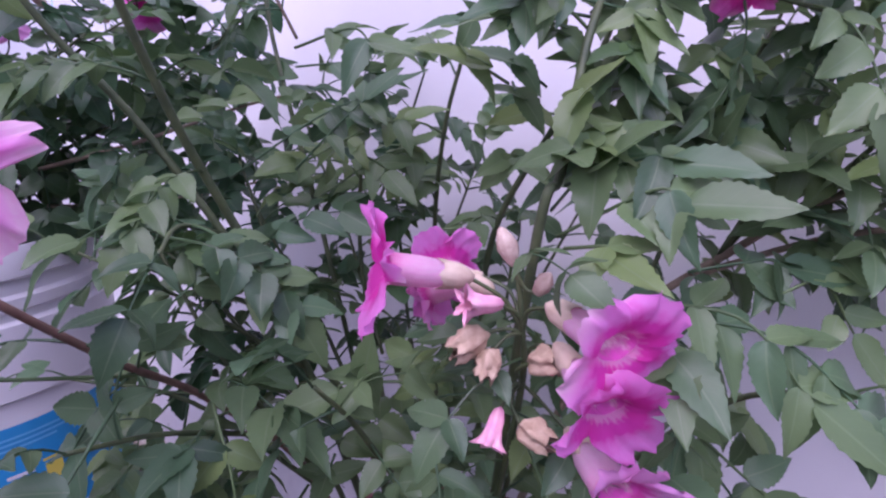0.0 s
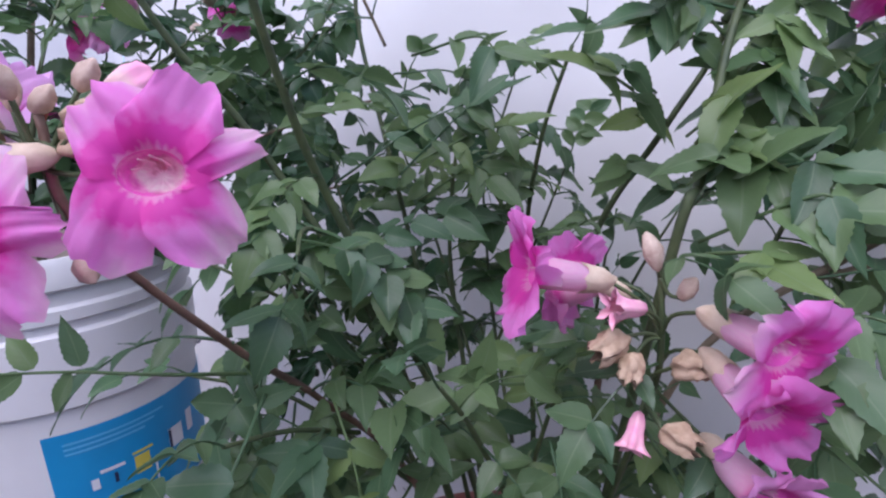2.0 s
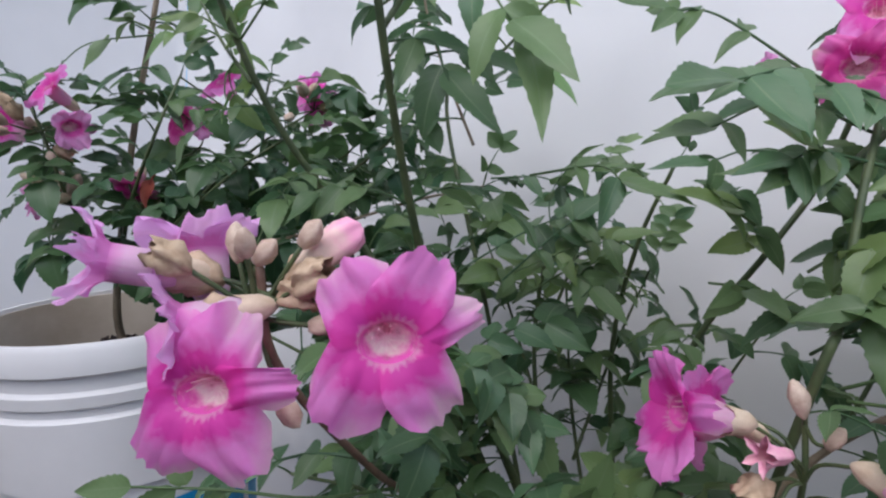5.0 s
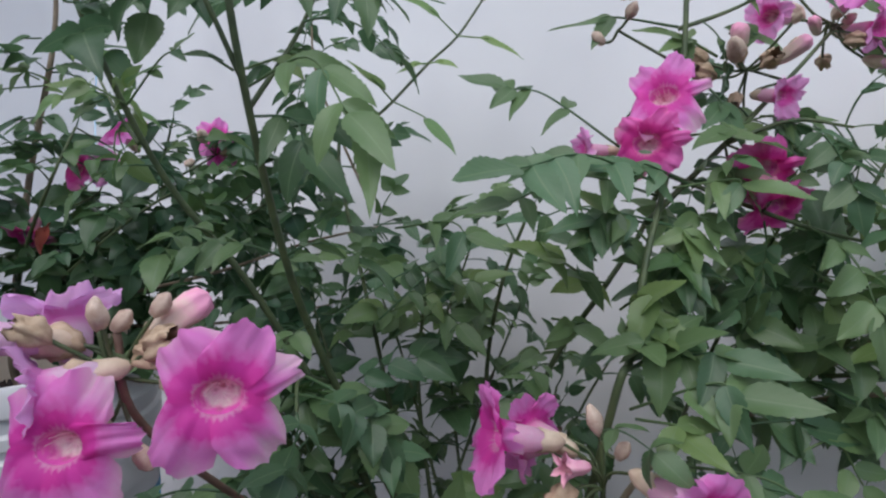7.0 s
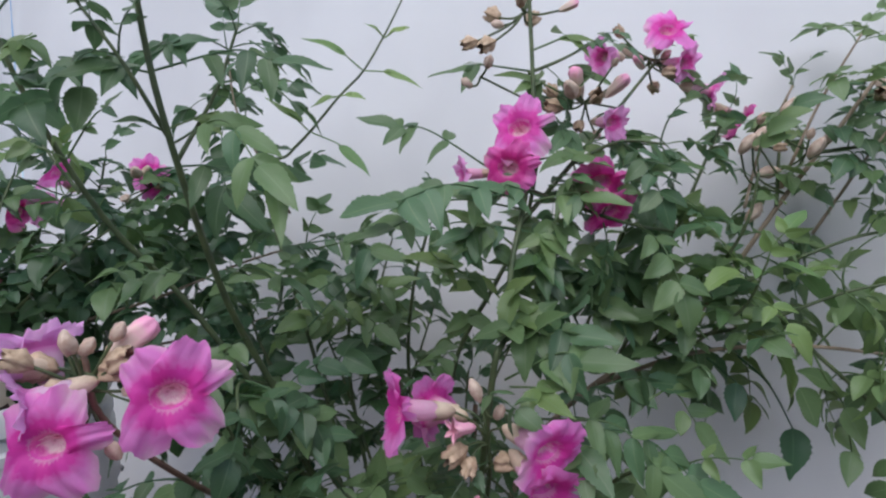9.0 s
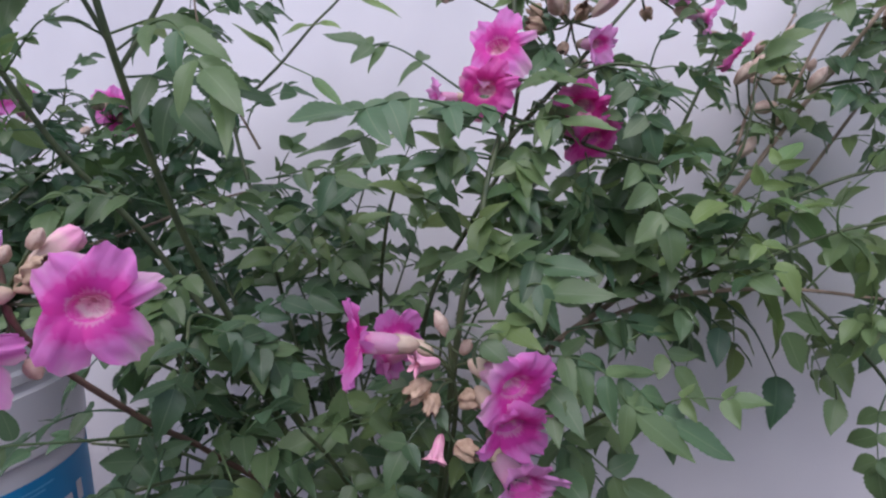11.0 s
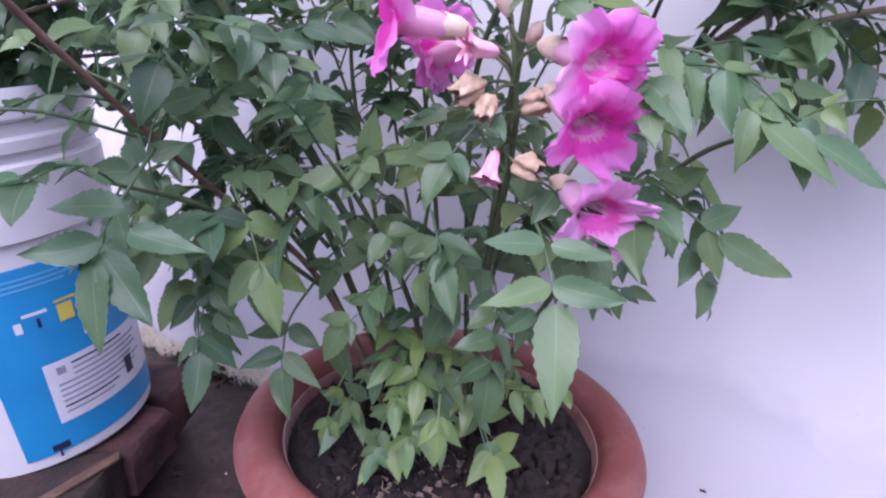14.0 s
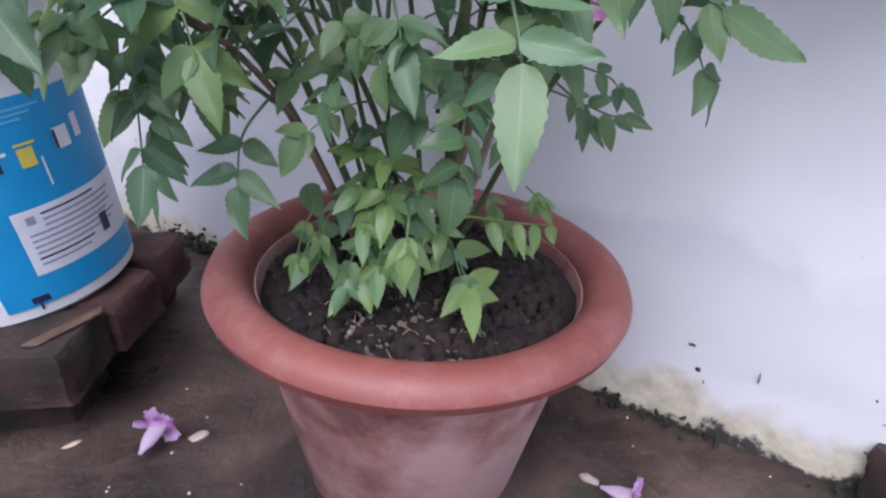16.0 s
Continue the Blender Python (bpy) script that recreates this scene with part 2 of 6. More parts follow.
flake = calc(nt, "MULTIPLY", calc(nt, "SUBTRACT", 0.072, edge), 28.0, clamp=True)
col = mix(nt, flake, col, ramp(nt, noise_at(nt, 40, 6), [(0.35, (0.42, 0.38, 0.27)), (0.65, (0.62, 0.58, 0.47))]))
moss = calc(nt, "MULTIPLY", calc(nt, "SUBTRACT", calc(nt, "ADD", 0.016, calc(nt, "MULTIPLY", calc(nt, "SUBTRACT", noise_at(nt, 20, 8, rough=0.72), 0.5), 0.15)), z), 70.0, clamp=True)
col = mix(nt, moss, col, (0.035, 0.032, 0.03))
spot = calc(nt, "MULTIPLY", calc(nt, "SUBTRACT", noise_at(nt, 48, 2), 0.71), 30.0, clamp=True)
low = calc(nt, "MULTIPLY", calc(nt, "SUBTRACT", 0.3, z), 6.0, clamp=True)
col = mix(nt, calc(nt, "MULTIPLY", spot, low), col, (0.08, 0.08, 0.09))
nt.links.new(col, b.inputs["Base Color"])
bump(nt, b, calc(nt, "ADD", noise_at(nt, 14, 8), calc(nt, "MULTIPLY", flake, 0.5)), 0.25, 0.004)

# ground: dark damp cement
GROUND, nt, b = material("damp_cement", 0.55)
col = ramp(nt, noise_at(nt, 5, 8, rough=0.65), [(0.36, (0.012, 0.008, 0.006)), (0.46, (0.034, 0.021, 0.016)), (0.54, (0.062, 0.038, 0.029)), (0.66, (0.1, 0.066, 0.052))])
col = mix(nt, calc(nt, "MULTIPLY", calc(nt, "SUBTRACT", noise_at(nt, 16, 5), 0.55), 3.0, clamp=True), col, (0.03, 0.026, 0.02))
green = calc(nt, "MULTIPLY", calc(nt, "SUBTRACT", noise_at(nt, 8, 7, rough=0.6), 0.6), 9.0, clamp=True)
col = mix(nt, calc(nt, "MULTIPLY", green, 0.6), col, (0.022, 0.032, 0.012))
nt.links.new(col, b.inputs["Base Color"])
nt.links.new(ramp(nt, noise_at(nt, 9, 4), [(0.4, (0.25, 0.25, 0.25)), (0.6, (0.7, 0.7, 0.7))]), b.inputs["Roughness"])
bump(nt, b, calc(nt, "ADD", noise_at(nt, 40, 9, rough=0.7), calc(nt, "MULTIPLY", noise_at(nt, 9, 4), 2.0)), 0.75, 0.008)
BRICK = simple("mossy_brick", (0.009, 0.01, 0.007), (0.058, 0.025, 0.021), 22, 0.85, 0.7, 0.004)
nt = BRICK.node_tree
b = nt.nodes["Principled BSDF"]
col = b.inputs["Base Color"].links[0].from_socket
moss = calc(nt, "MULTIPLY", calc(nt, "SUBTRACT", noise_at(nt, 14, 7, rough=0.65), 0.47), 8.0, clamp=True)
nt.links.new(mix(nt, calc(nt, "MULTIPLY", moss, 0.6), col, (0.014, 0.015, 0.009)), b.inputs["Base Color"])
BRICK_RED = simple("worn_red_brick", (0.018, 0.011, 0.01), (0.085, 0.032, 0.028), 22, 0.85, 0.7, 0.004)
WOODBIT = simple("wood_sliver", (0.06, 0.035, 0.022), (0.14, 0.08, 0.05), 60, 0.7)
GRIT = simple("pale_grit", (0.45, 0.42, 0.38), (0.7, 0.68, 0.64), 80, 0.8)


# ---- building helpers ----
def part(name, bm, mat, parent=None, label="", sharp=0.65):
    me = bpy.data.meshes.new(name)
    for e in bm.edges:
        e.smooth = len(e.link_faces) != 2 or e.calc_face_angle(0) < sharp
    bm.to_mesh(me)
    bm.free()
    me.materials.append(mat)
    for p in me.polygons:
        p.use_smooth = True
    ob = new(name, me)
    ob.parent = parent
    return tagged(ob, label)


def share(name, me, parent, m, label=""):
    ob = new(name, me)
    ob.parent = parent
    ob.matrix_basis = m
    return tagged(ob, label)


def lathe(profile, n=64, closed=False):
    bm = bmesh.new()
    rings = [[bm.verts.new((r * math.cos(2 * math.pi * k / n), r * math.sin(2 * math.pi * k / n), h)) for k in range(n)] for r, h in profile]
    pairs = list(zip(rings, rings[1:])) + ([(rings[-1], rings[0])] if closed else [])
    for a, c in pairs:
        for k in range(n):
            bm.faces.new((a[k], a[(k + 1) % n], c[(k + 1) % n], c[k]))
    if not closed:
        bm.faces.new(rings[0][::-1])
        bm.faces.new(rings[-1])
    bmesh.ops.recalc_face_normals(bm, faces=bm.faces)
    return bm


def spline(points, steps=8):
    """A smooth line through some points."""
    p = [Vector(q) for q in points]
    p = [p[0] * 2 - p[1], *p, p[-1] * 2 - p[-2]]
    out = []
    for i in range(1, len(p) - 2):
        for k in range(steps):
            t = k / steps
            out.append(0.5 * (2 * p[i] + (p[i + 1] - p[i - 1]) * t + (2 * p[i - 1] - 5 * p[i] + 4 * p[i + 1] - p[i + 2]) * t * t + (3 * p[i] - p[i - 1] - 3 * p[i + 1] + p[i + 2]) * t ** 3))
    return out + [p[-2]]


def frame_of(d, up=(0, 0, 1)):
    """A turn whose y axis runs along d, with z as near up as may be."""
    y = Vector(d).normalized()
    x = y.cross(Vector(up))
    if x.length < 1e-4:
        x = Vector((1, 0, 0))
    x.normalize()
    return Matrix((x, y, x.cross(y))).transposed()


def tube(bm, line, r0, r1, sides=6):
    rings = []
    for k, p in enumerate(line):
        d = line[min(k + 1, len(line) - 1)] - line[max(k - 1, 0)]
        m = frame_of(d, (0.31, 0.94, 0.12))
        r = r0 + (r1 - r0) * k / (len(line) - 1)
        rings.append([bm.verts.new(p + m @ Vector((r * math.cos(a), 0, r * math.sin(a)))) for a in (2 * math.pi * j / sides for j in range(sides))])
    for a, c in zip(rings, rings[1:]):
        for j in range(sides):
            bm.faces.new((a[j], a[(j + 1) % sides], c[(j + 1) % sides], c[j]))
    bm.faces.new(rings[0][::-1])
    bm.faces.new(rings[-1])
    return bm


def blade(bm, uv, m, length, width, fold, droop, rnd):
    """One leaflet along y: oval with a drawn-out tip and toothed edge, folded along its midrib, bending down to its tip."""
    n = 18
    rows = []
    twist = rnd.uniform(-0.5, 0.5)
    sway, wave = rnd.uniform(-0.17, 0.17), rnd.uniform(0, 6.28)
    tail = rnd.uniform(0.98, 1.3)
    for k in range(n + 1):
        t = k / n
        w = width * 0.5 * (t ** 0.55 * (1 - t) ** tail / 0.35 if k < n else 0)
        w *= 1 + 0.06 * (-1) ** k * (0.2 < t < 0.9)
        y, zz = length * (t - 0.1 * droop * t * t), -droop * length * 0.5 * t * t
        row = []
        for s in (-1, -0.5, 0, 0.5, 1) if 0 < k < n else (0,):
            up = fold * w * abs(s) + 0.05 * width * math.sin(8 * t + 3 * s + wave) * abs(s) + twist * w * s * t
            v = bm.verts.new(m @ Vector((w * s + sway * length * t * t, y, zz + up)))
            row.append((v, (0.5 + 0.5 * s, t)))
        rows.append(row)
    faces = []
    for a, c in zip(rows, rows[1:]):
        if len(a) == 1:
            faces += [(a[0], c[j + 1], c[j]) for j in range(4)]
        elif len(c) == 1:
            faces += [(a[j], a[j + 1], c[0]) for j in range(4)]
        else:
            faces += [(a[j], a[j + 1], c[j + 1], c[j]) for j in range(4)]
    for f in faces:
        face = bm.faces.new([v for v, _ in f])
        for loop, (_, co) in zip(face.loops, f):
            loop[uv].uv = co


def compound_leaf(seed, pairs, length, leaflet, mat, droop=0.5, wide=0.46, end=1.25):
    """A feathered leaf: a thin bowed stalk with pairs of leaflets and one at the tip."""
    rnd = random.Random(seed)
    bm = bmesh.new()
    uv = bm.loops.layers.uv.new("UVMap")
    line = [Vector((0.02 * length * math.sin(3 * t + seed), length * t, length * (0.12 * math.sin(math.pi * t) - 0.35 * droop * t * t))) for t in (k / 8 for k in range(9))]
    tube(bm, line, 0.0011, 0.0006, 4)
    for i in range(pairs):
        t = 0.38 + 0.56 * i / max(pairs - 1, 1) if pairs > 1 else 0.6
        k = min(int(t * 8), 7)
        p = line[k].lerp(line[k + 1], t * 8 - k)
        for side in (-1, 1):
            a = rnd.uniform(48, 72)
            d = Vector((side * math.sin(radians(a)), math.cos(radians(a)), rnd.uniform(-0.45, 0.05)))
            m = Matrix.Translation(p) @ (frame_of(d) @ Euler((0, rnd.uniform(-0.4, 0.4), 0)).to_matrix()).to_4x4()
            size = leaflet * rnd.uniform(0.82, 1.1) * (0.85 + 0.2 * i / pairs)
            blade(bm, uv, m, size, size * wide * rnd.uniform(0.9, 1.1), rnd.uniform(0.1, 0.45), rnd.uniform(0.2, 0.7) * droop * 1.6, rnd)
    d = (line[-1] - line[-2]).normalized() + Vector((rnd.uniform(-0.2, 0.2), 0, rnd.uniform(-0.3, 0.1)))
    size = leaflet * end * rnd.uniform(0.9, 1.1)
    blade(bm, uv, Matrix.Translation(line[-1]) @ frame_of(d).to_4x4(), size, size * wide, 0.25, 0.5 * droop * 1.6, rnd)
    me = bpy.data.meshes.new("leaf")
    bm.to_mesh(me)
    bm.free()
    me.materials.append(mat)
    for p in me.polygons:
        p.use_smooth = True
    return me


LEAVES = [compound_leaf(k, 2 + k % 3, 0.062 + 0.012 * (k % 3), 0.031 + 0.003 * (k % 4), LEAF, 0.45 + 0.14 * (k % 4), 0.57) for k in range(12)]
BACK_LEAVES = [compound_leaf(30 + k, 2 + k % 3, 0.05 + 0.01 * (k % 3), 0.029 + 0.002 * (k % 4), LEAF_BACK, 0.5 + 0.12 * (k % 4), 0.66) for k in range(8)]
PALE_LEAVES = [compound_leaf(200 + k, 2 + k % 3, 0.062 + 0.012 * (k % 3), 0.032 + 0.003 * (k % 4), LEAF_LIGHT, 0.5 + 0.14 * (k % 4), 0.55) for k in range(6)]
MIXED_LEAVES = LEAVES + PALE_LEAVES
YOUNG_LEAVES = [compound_leaf(50 + k, 1 + k % 2, 0.04, 0.035, LEAF_YOUNG, 0.7) for k in range(4)]

WALL_YAW = math.atan(-0.669)
WALL_AT = Vector((0.0, 0.281, 0.0))
WALL_OUT = Vector((math.sin(WALL_YAW), -math.cos(WALL_YAW), 0.0))  # from the wall towards the open side


def clear_of_wall(p):
    return (Vector(p) - WALL_AT).dot(WALL_OUT)


# ---- the large structure ----
pot_stand = Matrix.Translation((0.002, 0.01, 0.259)) @ Euler((0.037, 0.0786, 0)).to_matrix().to_4x4() @ Matrix.Translation((0, 0, -0.244))


def make_ground():
    bm = bmesh.new()
    bmesh.ops.create_grid(bm, x_segments=120, y_segments=120, size=1.5)
    rnd = random.Random(3)
    for v in bm.verts:
        if max(abs(v.co.x), abs(v.co.y)) < 1.45:
            under = pot_stand @ Vector((v.co.x, v.co.y, 0))  # the uneven patch that the pot stands on
            share_of = min(1, max(0, (0.2 - v.co.length) / 0.06))
            v.co.z = 0.006 * (noise.noise(v.co * 4) - 0.3) * (1 - share_of) + (under.z + 0.001) * share_of
    for k, (x, y) in enumerate(((-1, -1), (1, -1), (1, 1), (-1, 1))):
        x2, y2 = ((1, -1), (1, 1), (-1, 1), (-1, -1))[k]
        bm.faces.new([bm.verts.new(c) for c in ((1.5 * x, 1.5 * y, 0), (60 * x, 60 * y, 0), (60 * x2, 60 * y2, 0), (1.5 * x2, 1.5 * y2, 0))])
    bmesh.ops.remove_doubles(bm, verts=bm.verts, dist=0.001)
    bmesh.ops.recalc_face_normals(bm, faces=bm.faces)
    return tagged(part("ground", bm, GROUND), "dark damp cement ground with stains", "ground", kind="structure")


def make_wall(name, at, yaw, x0, x1, label, tall=3.0):
    bm = bmesh.new()
    nx, nz = 160, 60
    grid = [[bm.verts.new((x0 + (x1 - x0) * i / nx, 0.004 * noise.noise(Vector((i * 0.6, j * 0.6, 0))), -0.02 + tall * (j / nz) ** 1.6)) for i in range(nx + 1)] for j in range(nz + 1)]
    back = [[bm.verts.new((x, 0.15, h)) for x in (x0, x1)] for h in (-0.02, tall - 0.02)]
    for a, c in zip(grid, grid[1:]):
        for i in range(nx):
            bm.faces.new((a[i], a[i + 1], c[i + 1], c[i]))
    bm.faces.new((back[0][1], back[0][0], back[1][0], back[1][1]))
    bm.faces.new([*grid[-1], back[1][1], back[1][0]])
    bm.faces.new([*[r[0] for r in grid][::-1], back[0][0], back[1][0]])
    bm.faces.new([*[r[-1] for r in grid], back[1][1], back[0][1]])
    ob = part(name, bm, WALL)
    ob.matrix_basis = Matrix.Translation(at) @ Matrix.Rotation(yaw, 4, "Z")
    return tagged(ob, label, "wall", kind="structure")


make_ground()
ALONG = Vector((math.cos(WALL_YAW), math.sin(WALL_YAW), 0))
UNSEEN_CORNER = -1.12  # where the unseen side wall meets the back wall
make_wall("wall_back", WALL_AT, WALL_YAW, UNSEEN_CORNER, 6, "whitewashed plaster wall flaking and mossy at its foot")
# side wall added out of view, to shade the back wall's left end
make_wall("wall_side", WALL_AT + ALONG * UNSEEN_CORNER, WALL_YAW + math.pi / 2, -5, -0.003, "unseen whitewashed wall added to dim the light from the left")
# parapet added out of view; it blocks low sky and darkens the lower parts
make_wall("wall_front", WALL_AT + WALL_OUT * 2.3, WALL_YAW + math.pi, -6, -UNSEEN_CORNER - 0.01, "unseen plastered parapet added to keep low skylight off the plants", 1.55)


# ---- the clay-coloured pot ----
def make_pot():
    pot = tagged(new("flower_pot"), "terracotta-coloured plastic pot with a thick rolled rim", "flower pot")
    pot.matrix_basis = pot_stand
    body = part("body", lathe([(0.116, 0.0), (0.12, 0.004), (0.16, 0.21), (0.163, 0.24), (0.157, 0.24), (0.153, 0.2), (0.114, 0.012)], 72), POT_SIDE, pot, "dusty scuffed pot side")
    rim = [(0.163, 0.231), (0.178, 0.2265), (0.190, 0.2285), (0.2, 0.235), (0.203, 0.244), (0.199, 0.253), (0.189, 0.2595), (0.179, 0.261), (0.17, 0.259), (0.163, 0.253), (0.159, 0.243), (0.157, 0.231)]
    part("rim", lathe(rim, 96, True), POT, pot, "rolled terracotta rim")
    return pot


def lump():
    bm = bmesh.new()
    bmesh.ops.create_icosphere(bm, subdivisions=2, radius=1.0)
    shape = [v.co.copy() for v in bm.verts], [[v.index for v in f.verts] for f in bm.faces]
    bm.free()
    return shape


LUMP = lump()


def make_soil(name, x, y, z, radius, seed, label, clods, straw=0):
    rnd = random.Random(seed)
    soil = tagged(new(name), label, "soil")
    soil.location = (x, y, z)
    bm = bmesh.new()
    rings = [[bm.verts.new((radius * i / 14 * math.cos(a), radius * i / 14 * math.sin(a), 0.012 * noise.noise(Vector((i * 0.5, a * 2, seed))) + 0.014 * (1 - (i / 14) ** 2))) for a in (2 * math.pi * k / 48 for k in range(48))] for i in range(1, 15)]
    top = bm.verts.new((0, 0, 0.014))
    for k in range(48):
        bm.faces.new((top, rings[0][k], rings[0][(k + 1) % 48]))
    for a, c in zip(rings, rings[1:]):
        for k in range(48):
            bm.faces.new((a[k], c[k], c[(k + 1) % 48], a[(k + 1) % 48]))
    low = [bm.verts.new((v.co.x, v.co.y, -0.03)) for v in rings[-1]]
    for k in range(48):
        bm.faces.new((rings[-1][k], low[k], low[(k + 1) % 48], rings[-1][(k + 1) % 48]))
    part("surface", bm, SOIL, soil)
    for mat, count, size, word in ((CLOD, clods * 2, (0.002, 0.0095), "rubble"), (CLOD_PALE, clods // 2, (0.0012, 0.0042), "grit")):
        bm = bmesh.new()
        for k in range(count):
            a, r = rnd.uniform(0, 6.283), radius * 0.96 * rnd.random() ** 0.5
            if word == "grit":
                a, r = rnd.gauss(-1.75, 0.5), radius * rnd.uniform(0.2, 0.9)
            s = rnd.uniform(*size)
            m = Matrix.Translation((r * math.cos(a), r * math.sin(a), 0.014 * (1 - (r / radius) ** 2) + s * 0.25)) @ Euler([rnd.uniform(0, 3) for _ in range(3)]).to_matrix().to_4x4() @ Matrix.Diagonal((s, s * rnd.uniform(0.7, 1.1), s * rnd.uniform(0.6, 0.9), 1))
            off = Vector((k * 1.7, seed, 0))
            made = [bm.verts.new(m @ (co * (1 + 0.75 * noise.noise(co * 1.5 + off)))) for co in LUMP[0]]
            for f in LUMP[1]:
                bm.faces.new([made[q] for q in f])
        tagged(part(word, bm, mat, soil, sharp=2.0), kind="stuff")
    if straw:
        bm = bmesh.new()
        for k in range(straw):
            a, r = rnd.gauss(-1.75, 0.45), radius * rnd.uniform(0.25, 0.92)
            p = Vector((r * math.cos(a), r * math.sin(a), 0.014 * (1 - (r / radius) ** 2) + 0.005))
            d = Vector((rnd.uniform(-1, 1), rnd.uniform(-1, 1), rnd.uniform(0.0, 0.7))) * rnd.uniform(0.004, 0.011)
            tube(bm, [p, p + d * 0.5 + Vector((0, 0, 0.001)), p + d], 0.0005, 0.0003, 4)
        tagged(part("straw", bm, STRAW, soil, "pale dry straw and root ends"), kind="stuff")
    return soil


make_pot()
pot_soil = make_soil("pot_soil", 0, 0, 0, 0.154, 4, "dark crumbly potting soil inside the clay-coloured pot", 420, 110)
pot_soil.matrix_basis = pot_stand @ pose(0, 0, 0.226)


# ---- the paint bucket with its plant ----
BX, BY, BZ = -0.557, 0.215, 0.145
LEAN_BACK, LEAN_SIDE = 5.0, -3.0  # degrees by which the bucket stands askew
BH = 0.452


def bucket_radius(h):
    return 0.133 + 0.02 * h / BH


def wrap(bm, a0, a1, h0, h1, proud, cut=0.0):
    """A patch of print that follows the bucket's side; cut rounds its corners off."""
    na, nh = max(2, int(abs(a1 - a0) / 4)), max(1, int((h1 - h0) / 0.03))
    grid = []
    for j in range(nh + 1):
        h = h0 + (h1 - h0) * j / nh
        row = []
        for i in range(na + 1):
            a = radians(a0 + (a1 - a0) * i / na)
            r = bucket_radius(h) + proud
            row.append(bm.verts.new((r * math.cos(a), r * math.sin(a), h)))
        grid.append(row)
    for a, c in zip(grid, grid[1:]):
        for i in range(na):
            bm.faces.new((a[i], a[i + 1], c[i + 1], c[i]))
    return bm


def make_bucket():
    bucket = tagged(new("paint_bucket"), "white plastic paint bucket with blue printed sides on bricks", "bucket")
    bucket.matrix_basis = pose(BX, BY, BZ, LEAN_BACK, LEAN_SIDE)
    r = bucket_radius
    prof = [(r(0) - 0.006, 0), (r(0), 0.006), (r(0.29), 0.29), (r(0.29) + 0.006, 0.293), (r(0.36) + 0.007, 0.372), (r(0.36) + 0.002, 0.376), (r(0.37) + 0.002, 0.384), (r(0.37) + 0.007, 0.387), (r(0.39) + 0.007, 0.399), (r(0.39) + 0.002, 0.403), (r(0.41) + 0.002, 0.418), (r(0.42) + 0.008, 0.421), (r(0.44) + 0.008, 0.446), (r(0.44) + 0.005, BH), (r(0.44), BH)]
    part("body", lathe(prof + [(r(0.3) - 0.004, 0.3), (r(0) - 0.004, 0.012)], 80), PLASTIC, bucket)
    part("lining", lathe([(r(0.44) - 0.002, 0.447), (r(0.3) - 0.0055, 0.3), (r(0.3) - 0.0065, 0.3), (r(0.44) - 0.004, 0.447)], 64, True), INSIDE, bucket, "soil-stained inner side")
    for a0, a1 in ((-65, 42), (-206, -87), (70, 126)):
        panel = part("print_panel", wrap(bmesh.new(), a0, a1, 0.02, 0.264, 0.0012), BLUE, bucket, "bright blue printed panel")
        if a0 == -65:
            first = panel
    return bucket, first


bucket, panel = make_bucket()
bucket_soil = make_soil("bucket_soil", 0, 0, 0, 0.1435, 9, "dark soil inside the white bucket", 160)
bucket_soil.matrix_basis = pose(BX, BY, BZ, LEAN_BACK, LEAN_SIDE) @ pose(0, 0, 0.376)

def printed(name, a0, a1, h0, h1, mat, proud, parent, label=""):
    return part(name, wrap(bmesh.new(), a0 + 4, a1 + 4, h0 + 0.008, h1 + 0.008, proud), mat, parent, label)


notice = printed("notice", -50, 20, 0.05, 0.132, PRINT_WHITE, 0.002, panel, "white printed notice in small type")
printed("emblem", -45, -41, 0.114, 0.124, PRINT_GREY, 0.0026, panel)
for k, (a0, a1) in enumerate(((-38, -8), (-38, 6), (-38, 2), (-46, 4), (-46, -2), (-46, 6), (-46, 0), (-46, -16), (-46, -20))):
    h = 0.122 - 0.0076 * k
    printed("text_line", a0, a1, h, h + 0.0026, PRINT_GREY if k not in (0, 7) else PRINT_DARK, 0.0026, panel)
printed("mark", -10, -4, 0.064, 0.089, PRINT_DARK, 0.0028, panel, "small dark square mark")
printed("stamp", -57, -49, 0.016, 0.025, PRINT_DARK, 0.002, panel)
printed("stamp", -54.5, -53.3, 0.006, 0.016, PRINT_DARK, 0.002, panel)
printed("sign", -19, -10, 0.185, 0.21, PRINT_WHITE, 0.002, panel, "white printed square")
printed("sign", -6, -1, 0.19, 0.218, PRINT_WHITE, 0.002, panel, "white printed square")
printed("sign", -19, -17.5, 0.186, 0.209, PRINT_DARK, 0.0024, panel)
printed("sign", -37, -30, 0.178, 0.2, PRINT_YELLOW, 0.002, panel, "yellow printed square")
printed("sign", -37.5, -28, 0.203, 0.206, PRINT_YELLOW, 0.002, panel)
printed("sign", -51, -41, 0.197, 0.201, PRINT_WHITE, 0.002, panel)
printed("sign", -55, -52, 0.18, 0.193, PRINT_WHITE, 0.002, panel)
printed("sign", -46, -44.5, 0.18, 0.192, PRINT_DARK, 0.002, panel)
printed("sign", -28, -27, 0.15, 0.185, PRINT_WHITE, 0.002, panel)
for k in range(3):
    printed("text_line", -62, -30 + 5 * k, 0.23 + 0.006 * k, 0.2325 + 0.006 * k, PRINT_PALE, 0.002, panel)
bm = bmesh.new()
